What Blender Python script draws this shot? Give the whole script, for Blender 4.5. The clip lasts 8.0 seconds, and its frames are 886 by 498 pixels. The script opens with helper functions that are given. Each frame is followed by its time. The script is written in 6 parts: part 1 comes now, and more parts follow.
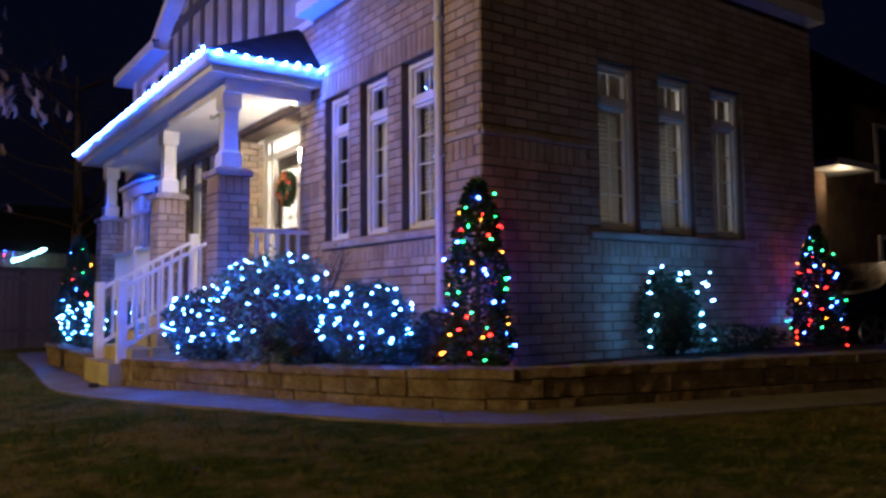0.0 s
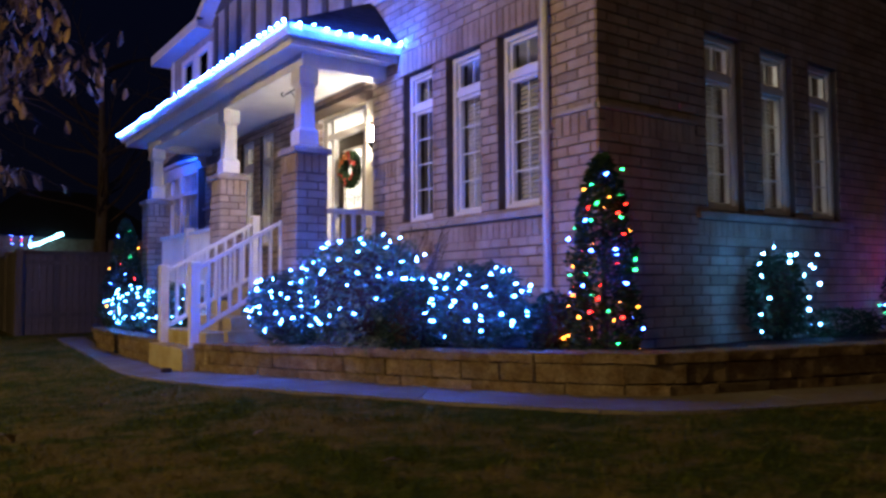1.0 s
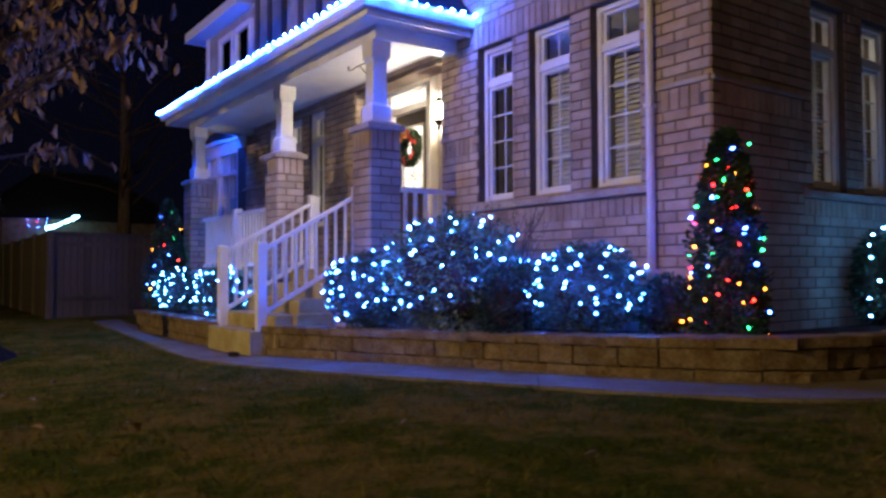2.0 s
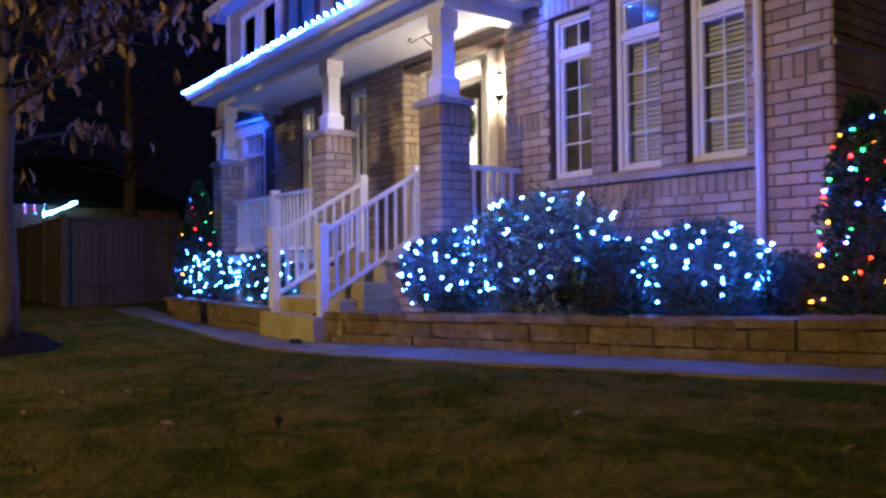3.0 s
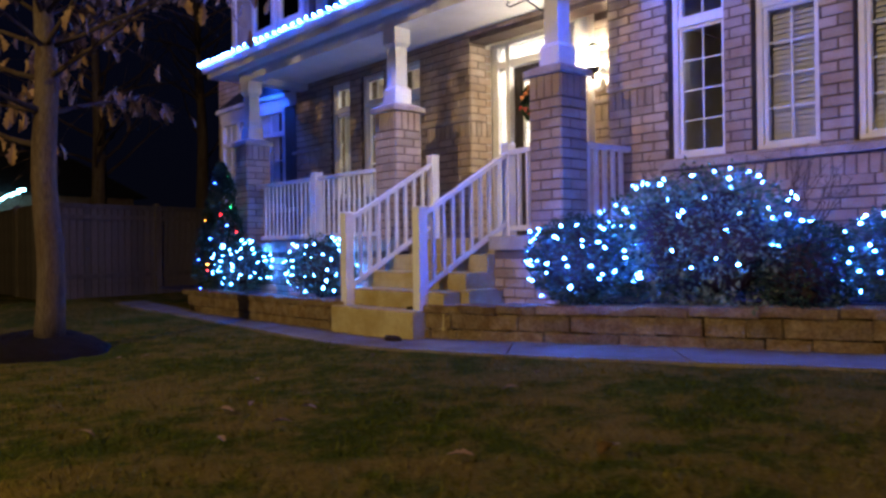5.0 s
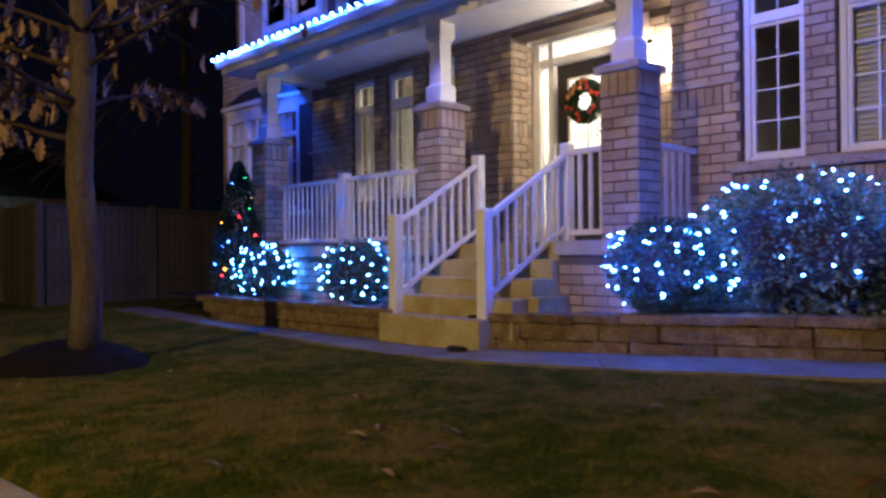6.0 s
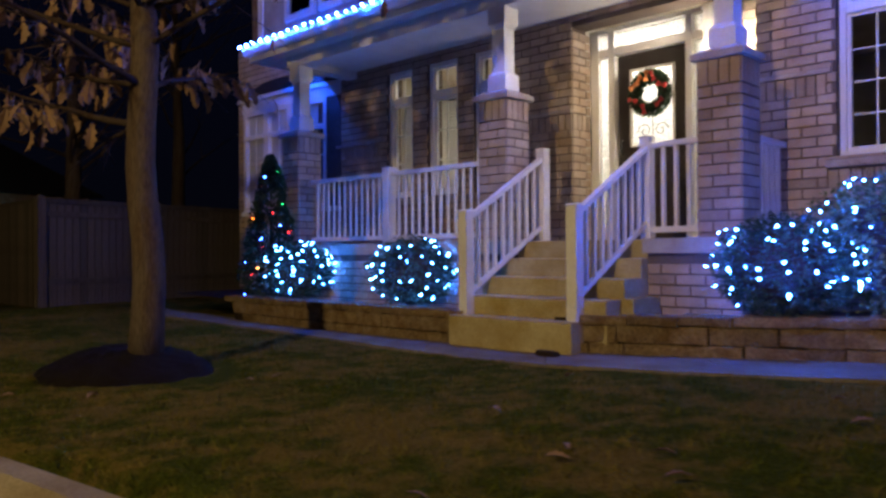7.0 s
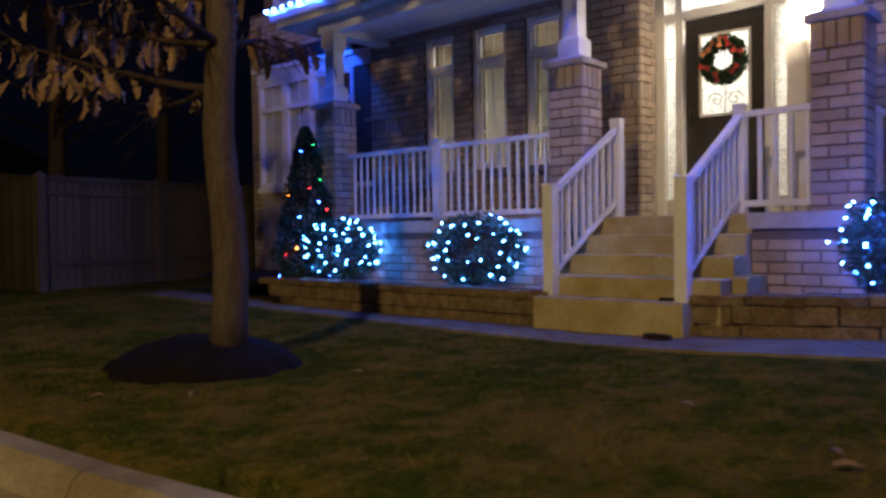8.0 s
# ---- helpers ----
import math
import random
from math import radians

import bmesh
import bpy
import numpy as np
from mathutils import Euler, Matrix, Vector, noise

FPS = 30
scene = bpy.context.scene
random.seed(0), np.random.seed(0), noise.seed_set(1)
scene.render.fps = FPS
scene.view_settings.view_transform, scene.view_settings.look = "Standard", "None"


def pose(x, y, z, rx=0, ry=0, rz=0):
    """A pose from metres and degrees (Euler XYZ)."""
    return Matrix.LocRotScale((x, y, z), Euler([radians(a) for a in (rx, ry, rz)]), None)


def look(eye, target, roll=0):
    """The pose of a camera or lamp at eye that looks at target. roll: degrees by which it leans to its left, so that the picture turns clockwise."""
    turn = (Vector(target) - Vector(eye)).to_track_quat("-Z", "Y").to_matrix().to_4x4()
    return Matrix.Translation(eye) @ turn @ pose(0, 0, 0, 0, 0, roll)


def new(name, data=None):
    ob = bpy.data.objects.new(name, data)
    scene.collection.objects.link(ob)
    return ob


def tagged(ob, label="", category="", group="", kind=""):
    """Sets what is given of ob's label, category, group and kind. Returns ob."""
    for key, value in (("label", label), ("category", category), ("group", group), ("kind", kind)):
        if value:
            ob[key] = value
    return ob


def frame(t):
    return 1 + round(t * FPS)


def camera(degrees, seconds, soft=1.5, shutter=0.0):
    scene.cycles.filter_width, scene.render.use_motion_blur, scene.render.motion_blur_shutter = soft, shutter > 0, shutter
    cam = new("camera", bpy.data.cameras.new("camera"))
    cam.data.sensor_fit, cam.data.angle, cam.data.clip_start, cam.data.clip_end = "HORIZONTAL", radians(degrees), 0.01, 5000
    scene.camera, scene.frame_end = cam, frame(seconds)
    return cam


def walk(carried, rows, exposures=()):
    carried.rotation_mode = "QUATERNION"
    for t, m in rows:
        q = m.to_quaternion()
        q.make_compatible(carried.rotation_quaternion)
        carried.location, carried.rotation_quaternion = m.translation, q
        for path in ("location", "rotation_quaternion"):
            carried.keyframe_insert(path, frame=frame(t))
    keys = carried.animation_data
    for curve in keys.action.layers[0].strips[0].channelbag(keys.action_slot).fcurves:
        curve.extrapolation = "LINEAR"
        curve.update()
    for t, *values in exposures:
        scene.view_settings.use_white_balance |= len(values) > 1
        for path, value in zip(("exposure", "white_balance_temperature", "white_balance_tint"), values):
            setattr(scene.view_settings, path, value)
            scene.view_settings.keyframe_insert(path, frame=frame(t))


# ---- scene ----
cam = camera(59.6, 8.0, soft=2.75, shutter=0.5)
PATH = [
    (0, (-4.134, -5.235, 0.967), (-2.979, -3.608, 1.103), -0.5),
    (0.5, (-4.439, -4.853, 0.953), (-3.283, -3.226, 1.072), -0.4),
    (1, (-4.740, -4.445, 0.929), (-3.583, -2.817, 1.032), -0.4),
    (1.5, (-4.988, -4.090, 0.916), (-3.836, -2.457, 1.000), -0.3),
    (3, (-5.744, -2.883, 0.877), (-4.557, -1.273, 0.901), -0.7),
    (3.5, (-5.978, -2.435, 0.862), (-4.758, -0.850, 0.877), -0.8),
    (4, (-6.189, -1.989, 0.857), (-4.935, -0.430, 0.862), -0.8),
    (4.5, (-6.380, -1.598, 0.857), (-5.097, -0.065, 0.856), -0.9),
    (6, (-6.949, -0.263, 0.874), (-5.564, 1.179, 0.883), -0.6),
    (6.5, (-7.157, 0.241, 0.865), (-5.743, 1.657, 0.881), -0.7),
    (7, (-7.317, 0.766, 0.856), (-5.876, 2.152, 0.866), -0.4),
    (7.5, (-7.481, 1.271, 0.868), (-6.011, 2.626, 0.853), 0.1),
    (8, (-7.664, 1.888, 0.874), (-6.159, 3.204, 0.823), -0.9),
]
walk(cam, [(t, look(eye, target, roll)) for t, eye, target, roll in PATH],
     [(0.0, 0.80), (1.5, 0.70), (3.0, 0.76), (4.5, 0.76), (6.0, 0.68), (7.0, 0.42), (8.0, 0.30)])


def ground_z(x, y):
    """Height of the lawn, falling gently along the walk and towards the street."""
    return 0.135 - 0.028 * min(max(y, -4.0), 5.0) + 0.018 * (min(max(x, -6.3), -1.3) + 1.3)


# ---- world and lamps ----
world = bpy.data.worlds.new("night_sky")
scene.world = world
world.use_nodes = True
wn = world.node_tree
wbg = wn.nodes["Background"]
wtc = wn.nodes.new("ShaderNodeTexCoord")
wsep = wn.nodes.new("ShaderNodeSeparateXYZ")
wramp = wn.nodes.new("ShaderNodeValToRGB")
wramp.color_ramp.elements[0].position, wramp.color_ramp.elements[0].color = 0.0, (0.0009, 0.0010, 0.0022, 1)
wramp.color_ramp.elements[1].position, wramp.color_ramp.elements[1].color = 0.5, (0.0006, 0.0010, 0.0045, 1)
wn.links.new(wtc.outputs["Generated"], wsep.inputs[0])
wn.links.new(wsep.outputs["Z"], wramp.inputs[0])
wn.links.new(wramp.outputs[0], wbg.inputs["Color"])
wbg.inputs["Strength"].default_value = 1.0


def lamp(name, kind, place, watts, colour, size=0.1, target=None, size_y=None):
    data = bpy.data.lights.new(name, kind)
    data.energy, data.color = watts, colour
    if kind == "POINT":
        data.shadow_soft_size = size
    else:
        data.size = size
        if size_y:
            data.shape, data.size_y = "RECTANGLE", size_y
    ob = new(name, data)
    ob.matrix_world = look(place, target) if target else pose(*place)
    return ob


lamp("street_light", "POINT", (-13.2, 2.3, 5.4), 1600, (1.0, 0.75, 0.37), 0.12)
# Added fill without a visible source; lifts the side wall and right lawn.
lamp("corner_fill_light", "POINT", (-14.0, -9.0, 7.0), 390, (1.0, 0.68, 0.40), 0.12)
lamp("porch_lantern_light", "POINT", (0.20, 4.03, 2.905), 38, (1.0, 0.88, 0.71), 0.03)
lamp("hall_ceiling_light", "AREA", (1.4, 5.05, 3.5), 34, (1.0, 0.96, 0.88), 0.6, (1.4, 5.05, 0.0))
lamp("front_room_light", "AREA", (2.6, 0.9, 3.5), 5.5, (1.0, 0.90, 0.74), 0.4, (2.6, 0.9, 0.0))
lamp("side_room_light", "AREA", (2.0, 7.7, 3.5), 80, (1.0, 0.91, 0.74), 0.4, (2.0, 7.7, 0.0))
lamp("neighbour_porch_light", "POINT", (11.0, 2.5, 3.3), 6, (1.0, 0.76, 0.5), 0.08)
scene.view_settings.exposure = 0.3


# ---- materials ----
def material(name, rough=0.6, metal=0.0):
    mat = bpy.data.materials.new(name)
    mat.use_nodes = True
    nt = mat.node_tree
    b = nt.nodes["Principled BSDF"]
    b.inputs["Roughness"].default_value = rough
    b.inputs["Metallic"].default_value = metal
    if rough > 0.75:
        b.inputs["Specular IOR Level"].default_value = 0.12
    return mat, nt, b


def ramp(nt, fac, stops):
    r = nt.nodes.new("ShaderNodeValToRGB")
    while len(r.color_ramp.elements) < len(stops):
        r.color_ramp.elements.new(0.5)
    for e, (p, c) in zip(r.color_ramp.elements, stops):
        e.position, e.color = p, (*c, 1)
    nt.links.new(fac, r.inputs[0])
    return r.outputs[0]


def noise_tex(nt, scale, detail=5.0, rough=0.55, coords="Object", stretch=None):
    if coords == "World":
        out = nt.nodes.new("ShaderNodeNewGeometry").outputs["Position"]
    else:
        out = nt.nodes.new("ShaderNodeTexCoord").outputs[coords]
    if stretch:
        mp = nt.nodes.new("ShaderNodeMapping")
        mp.inputs["Scale"].default_value = stretch
        nt.links.new(out, mp.inputs[0])
        out = mp.outputs[0]
    n = nt.nodes.new("ShaderNodeTexNoise")
    n.inputs["Scale"].default_value, n.inputs["Detail"].default_value, n.inputs["Roughness"].default_value = scale, detail, rough
    nt.links.new(out, n.inputs["Vector"])
    return n.outputs["Fac"]


def mix(nt, a, b, fac, mode="MIX"):
    m = nt.nodes.new("ShaderNodeMix")
    m.data_type, m.blend_type = "RGBA", mode
    for sock, v in ((m.inputs[0], fac), (m.inputs[6], a), (m.inputs[7], b)):
        if hasattr(v, "is_linked"):
            nt.links.new(v, sock)
        else:
            sock.default_value = v if isinstance(v, float) else (*v, 1)
    return m.outputs[2]


def bump(nt, b, height, strength=0.3, dist=0.01):
    n = nt.nodes.new("ShaderNodeBump")
    n.inputs["Strength"].default_value, n.inputs["Distance"].default_value = strength, dist
    nt.links.new(height, n.inputs["Height"])
    nt.links.new(n.outputs[0], b.inputs["Normal"])


def piece_random(nt):
    """A random number for each piece, whether an object of its own or an island of a joined mesh."""
    oi = nt.nodes.new("ShaderNodeObjectInfo")
    ge = nt.nodes.new("ShaderNodeNewGeometry")
    add = nt.nodes.new("ShaderNodeMath")
    fr = nt.nodes.new("ShaderNodeMath")
    add.operation, fr.operation = "ADD", "FRACT"
    nt.links.new(oi.outputs["Random"], add.inputs[0])
    nt.links.new(ge.outputs["Random Per Island"], add.inputs[1])
    nt.links.new(add.outputs[0], fr.inputs[0])
    return fr.outputs[0]


def surface(name, dark, light, scale=8.0, rough=0.6, grain=60.0, bump_strength=0.25, bump_dist=0.004, metal=0.0, stretch=None, coords="Object", pieces=0.0, stain=0.35):
    """Two scales of variation: broad stains and fine grain, with relief."""
    mat, nt, b = material(name, rough, metal)
    broad = noise_tex(nt, scale, 4.0, 0.6, coords, stretch)
    fine = noise_tex(nt, grain, 6.0, 0.65, coords, stretch)
    base = ramp(nt, fine, [(0.3, dark), (0.7, light)])
    mid = tuple((a + c) * 0.5 for a, c in zip(dark, light))
    tone = ramp(nt, broad, [(0.35, tuple(c * (1 - stain) / max(mid) for c in mid)), (0.65, (1, 1, 1))])
    col = mix(nt, base, tone, 0.8, "MULTIPLY")
    if pieces:
        r = piece_random(nt)
        shade = ramp(nt, r, [(0.0, (1 - pieces,) * 3), (0.5, (1.0, 0.96, 0.92)), (1.0, (1 - pieces * 0.5, 1 - pieces * 0.55, 1 - pieces * 0.6))])
        col = mix(nt, col, shade, 1.0, "MULTIPLY")
    nt.links.new(col, b.inputs["Base Color"])
    bump(nt, b, fine, bump_strength, bump_dist)
    rr = ramp(nt, broad, [(0.3, (max(rough - 0.12, 0.03),) * 3), (0.7, (min(rough + 0.12, 1),) * 3)])
    nt.links.new(rr, b.inputs["Roughness"])
    return mat


def glow(name, colour, strength):
    mat, nt, b = material(name, 0.3)
    b.inputs["Base Color"].default_value = (*colour, 1)
    b.inputs["Emission Color"].default_value = (*colour, 1)
    b.inputs["Emission Strength"].default_value = strength
    return mat


def pane_glass(name, tint=(0.9, 0.95, 1.0), rough=0.0):
    """Thin clear pane: a Fresnel mirror over see-through glass."""
    mat = bpy.data.materials.new(name)
    mat.use_nodes = True
    nt = mat.node_tree
    nt.nodes.remove(nt.nodes["Principled BSDF"])
    out = nt.nodes["Material Output"]
    tr = nt.nodes.new("ShaderNodeBsdfTransparent")
    gl = nt.nodes.new("ShaderNodeBsdfGlossy")
    fr = nt.nodes.new("ShaderNodeFresnel")
    mx = nt.nodes.new("ShaderNodeMixShader")
    fr.inputs["IOR"].default_value = 1.7
    tr.inputs["Color"].default_value = (*tint, 1)
    gl.inputs["Roughness"].default_value = rough
    nt.links.new(fr.outputs[0], mx.inputs[0])
    nt.links.new(tr.outputs[0], mx.inputs[1])
    nt.links.new(gl.outputs[0], mx.inputs[2])
    nt.links.new(mx.outputs[0], out.inputs["Surface"])
    return mat


def frosted_glass(name):
    mat = bpy.data.materials.new(name)
    mat.use_nodes = True
    nt = mat.node_tree
    nt.nodes.remove(nt.nodes["Principled BSDF"])
    out = nt.nodes["Material Output"]
    tl = nt.nodes.new("ShaderNodeBsdfTranslucent")
    tr = nt.nodes.new("ShaderNodeBsdfTransparent")
    mx = nt.nodes.new("ShaderNodeMixShader")
    n = noise_tex(nt, 30.0, 3.0)
    f = ramp(nt, n, [(0.35, (0.35, 0.35, 0.35)), (0.65, (0.7, 0.7, 0.7))])
    tl.inputs["Color"].default_value = (0.95, 0.95, 0.92, 1)
    nt.links.new(f, mx.inputs[0])
    nt.links.new(tr.outputs[0], mx.inputs[1])
    nt.links.new(tl.outputs[0], mx.inputs[2])
    nt.links.new(mx.outputs[0], out.inputs["Surface"])
    return mat


def leaf_material(name, dark, light, rough=0.78):
    mat, nt, b = material(name, rough)
    r = piece_random(nt)
    n = noise_tex(nt, 5.0, 3.0)
    col = ramp(nt, r, [(0.0, dark), (1.0, light)])
    tone = ramp(nt, n, [(0.3, (0.55, 0.55, 0.55)), (0.7, (1, 1, 1))])
    nt.links.new(mix(nt, col, tone, 1.0, "MULTIPLY"), b.inputs["Base Color"])
    return mat


M_BRICK = surface("buff_brick", (0.42, 0.34, 0.27), (0.58, 0.49, 0.40), 2.2, 0.85, 85.0, 0.5, 0.003, coords="World", pieces=0.34)
M_MORTAR = surface("grey_mortar", (0.10, 0.08, 0.07), (0.17, 0.14, 0.12), 3.0, 0.95, 120.0, 0.5, 0.003, coords="World")
M_STONE = surface("precast_stone", (0.36, 0.31, 0.27), (0.50, 0.44, 0.38), 4.0, 0.85, 60.0, 0.4, 0.003)
M_WHITE = surface("white_painted_wood", (0.70, 0.68, 0.65), (0.82, 0.80, 0.77), 3.0, 0.42, 40.0, 0.08, 0.001, stain=0.14)
M_VINYL = surface("white_vinyl", (0.74, 0.73, 0.71), (0.82, 0.81, 0.79), 5.0, 0.35, 50.0, 0.05, 0.001, stain=0.1)
M_SOFFIT = surface("white_aluminium_soffit", (0.66, 0.65, 0.63), (0.78, 0.77, 0.75), 4.0, 0.5, 40.0, 0.08, 0.001, stain=0.15)
M_STUCCO = surface("grey_stucco", (0.34, 0.32, 0.30), (0.46, 0.43, 0.40), 3.0, 0.9, 90.0, 0.5, 0.004)
M_TIMBER = surface("dark_timber_board", (0.05, 0.045, 0.04), (0.10, 0.09, 0.08), 5.0, 0.7, 40.0, 0.3, 0.003)
M_SHINGLE = surface("dark_asphalt_shingle", (0.022, 0.022, 0.024), (0.06, 0.058, 0.058), 6.0, 0.95, 150.0, 0.6, 0.004, pieces=0.4)
M_CONCRETE = surface("pale_concrete", (0.34, 0.31, 0.27), (0.48, 0.45, 0.40), 3.0, 0.85, 70.0, 0.35, 0.003, coords="World")
M_PAVE = surface("pavement_concrete", (0.17, 0.148, 0.105), (0.28, 0.245, 0.175), 2.5, 0.9, 80.0, 0.4, 0.004, coords="World", pieces=0.15, stain=0.3)
M_PAVE.node_tree.nodes["Principled BSDF"].inputs["Specular IOR Level"].default_value = 0.0
M_BLOCK = surface("tumbled_garden_block", (0.17, 0.125, 0.066), (0.38, 0.29, 0.165), 7.0, 0.92, 42.0, 1.0, 0.020, coords="World", pieces=0.36, stain=0.5)
M_KERB = surface("worn_kerb_concrete", (0.20, 0.165, 0.115), (0.33, 0.28, 0.20), 2.0, 0.9, 60.0, 0.5, 0.004, coords="World", stain=0.45)
M_ASPHALT = surface("asphalt", (0.03, 0.03, 0.032), (0.07, 0.068, 0.066), 2.0, 0.9, 140.0, 0.7, 0.006)
M_SOIL = surface("dark_garden_soil", (0.018, 0.013, 0.010), (0.05, 0.036, 0.026), 5.0, 0.95, 70.0, 0.8, 0.015)
M_MULCH = surface("dark_bark_mulch", (0.006, 0.0045, 0.0035), (0.018, 0.013, 0.010), 6.0, 0.95, 60.0, 0.9, 0.02)
M_BARK = surface("grey_brown_bark", (0.055, 0.041, 0.030), (0.15, 0.115, 0.085), 5.0, 0.92, 30.0, 0.8, 0.012, stretch=(3, 3, 0.5))
M_FENCE = surface("weathered_fence_board", (0.085, 0.072, 0.058), (0.17, 0.148, 0.12), 2.0, 0.85, 30.0, 0.4, 0.004, stretch=(4, 4, 0.4), pieces=0.4)
M_DOOR = surface("dark_brown_painted_door", (0.030, 0.024, 0.021), (0.050, 0.042, 0.037), 4.0, 0.4, 60.0, 0.1, 0.001)
M_BLACK = surface("black_iron", (0.012, 0.012, 0.012), (0.03, 0.03, 0.03), 6.0, 0.5, 80.0, 0.2, 0.001, metal=0.6)
M_BLIND = surface("white_blind_slat", (0.58, 0.56, 0.52), (0.70, 0.68, 0.63), 4.0, 0.55, 40.0, 0.05, 0.001, stain=0.12)


def let_light_through(mat, share_through):
    nt = mat.node_tree
    b, out = nt.nodes["Principled BSDF"], nt.nodes["Material Output"]
    tl = nt.nodes.new("ShaderNodeBsdfTranslucent")
    tl.inputs["Color"].default_value = (0.75, 0.72, 0.64, 1)
    mx = nt.nodes.new("ShaderNodeMixShader")
    mx.inputs[0].default_value = share_through
    nt.links.new(b.outputs[0], mx.inputs[1])
    nt.links.new(tl.outputs[0], mx.inputs[2])
    nt.links.new(mx.outputs[0], out.inputs["Surface"])


let_light_through(M_BLIND, 0.12)
M_PLASTER = surface("cream_plaster", (0.62, 0.58, 0.50), (0.74, 0.70, 0.62), 2.0, 0.9, 60.0, 0.1, 0.002)
M_FLOOR = surface("brown_floor_boards", (0.12, 0.08, 0.05), (0.22, 0.15, 0.10), 3.0, 0.5, 30.0, 0.1, 0.002)
M_GLASS = pane_glass("window_glass")
M_FROST = frosted_glass("patterned_door_glass")
M_WIRE = surface("green_cable", (0.008, 0.02, 0.010), (0.015, 0.035, 0.018), 10.0, 0.5, 50.0, 0.05, 0.001)
M_YEW = leaf_material("dark_yew_leaf", (0.034, 0.062, 0.036), (0.090, 0.140, 0.075))
M_EUON = leaf_material("variegated_euonymus_leaf", (0.06, 0.10, 0.045), (0.28, 0.32, 0.16))
M_CEDAR = leaf_material("dark_cedar_leaf", (0.022, 0.045, 0.024), (0.060, 0.100, 0.048))
M_OAK = leaf_material("dry_brown_oak_leaf", (0.13, 0.066, 0.028), (0.31, 0.18, 0.08), 0.7)
M_TWIG = surface("dark_twig", (0.03, 0.022, 0.016), (0.07, 0.05, 0.038), 8.0, 0.9, 50.0, 0.4, 0.003)
# Step concrete with the lamplight's yellow cast mixed into its base colour.
M_STEP = surface("lamplit_tan_step_concrete", (0.36, 0.30, 0.155), (0.53, 0.45, 0.25), 3.0, 0.85, 70.0, 0.35, 0.003, coords="World")
M_BOW_RED = surface("red_ribbon", (0.30, 0.012, 0.010), (0.45, 0.03, 0.02), 8.0, 0.5, 40.0, 0.1, 0.002)
M_BOW_ORANGE = surface("orange_ribbon", (0.55, 0.18, 0.05), (0.70, 0.28, 0.09), 8.0, 0.5, 40.0, 0.1, 0.002)
M_CAR = surface("black_car_paint", (0.008, 0.008, 0.010), (0.012, 0.012, 0.015), 3.0, 0.22, 30.0, 0.02, 0.001)
M_TYRE = surface("black_rubber", (0.012, 0.012, 0.012), (0.025, 0.025, 0.025), 5.0, 0.85, 60.0, 0.3, 0.002)
M_ALLOY = surface("silver_alloy", (0.45, 0.45, 0.47), (0.6, 0.6, 0.62), 5.0, 0.35, 60.0, 0.05, 0.001, metal=0.9)
M_NEIGHBOUR = surface("brown_neighbour_brick", (0.16, 0.11, 0.08), (0.26, 0.19, 0.14), 4.0, 0.9, 50.0, 0.4, 0.004)
M_LED = glow("blue_white_led", (0.017, 0.115, 1.0), 780.0)
M_ICE = glow("ice_white_led", (0.032, 0.20, 1.0), 480.0)
M_COOL = glow("cool_white_led", (0.075, 0.36, 1.0), 230.0)
M_EAVE = glow("eave_blue_led", (0.016, 0.098, 1.0), 980.0)
M_RED, M_GREEN, M_BLUE, M_AMBER = glow("red_bulb", (1.0, 0.009, 0.004), 42.0), glow("green_bulb", (0.02, 1.0, 0.16), 15.0), glow("blue_bulb", (0.015, 0.06, 1.0), 220.0), glow("amber_bulb", (1.0, 0.22, 0.015), 22.0)
M_FAR = glow("distant_cyan_led", (0.25, 0.75, 1.0), 14.0)
M_LANTERN = glow("lit_lantern_glass", (1.0, 0.84, 0.60), 90.0)


def lawn_material():
    mat, nt, b = material("winter_lawn", 0.95)
    b.inputs["Specular IOR Level"].default_value = 0.0
    big = noise_tex(nt, 0.9, 5.0, 0.6, "World")
    mid = noise_tex(nt, 5.0, 6.0, 0.65, "World")
    fine = noise_tex(nt, 60.0, 5.0, 0.7, "World")
    green = ramp(nt, fine, [(0.3, (0.019, 0.025, 0.004)), (0.7, (0.078, 0.090, 0.014))])
    brown = ramp(nt, fine, [(0.3, (0.078, 0.053, 0.013)), (0.7, (0.205, 0.145, 0.034))])
    f = ramp(nt, mix(nt, big, mid, 0.5), [(0.445, (0, 0, 0)), (0.56, (1, 1, 1))])
    nt.links.new(mix(nt, green, brown, f), b.inputs["Base Color"])
    bump(nt, b, fine, 0.8, 0.03)
    return mat


def blade_material():
    mat, nt, b = material("grass_blade", 0.9)
    b.inputs["Specular IOR Level"].default_value = 0.0
    big = mix(nt, noise_tex(nt, 0.9, 5.0, 0.6, "World"), noise_tex(nt, 5.0, 6.0, 0.65, "World"), 0.5)
    r = piece_random(nt)
    green = ramp(nt, r, [(0.0, (0.022, 0.030, 0.005)), (1.0, (0.092, 0.108, 0.016))])
    brown = ramp(nt, r, [(0.0, (0.080, 0.058, 0.014)), (1.0, (0.22, 0.160, 0.038))])
    f = ramp(nt, big, [(0.445, (0, 0, 0)), (0.57, (1, 1, 1))])
    nt.links.new(mix(nt, green, brown, f), b.inputs["Base Color"])
    return mat


M_LAWN, M_BLADE = lawn_material(), blade_material()


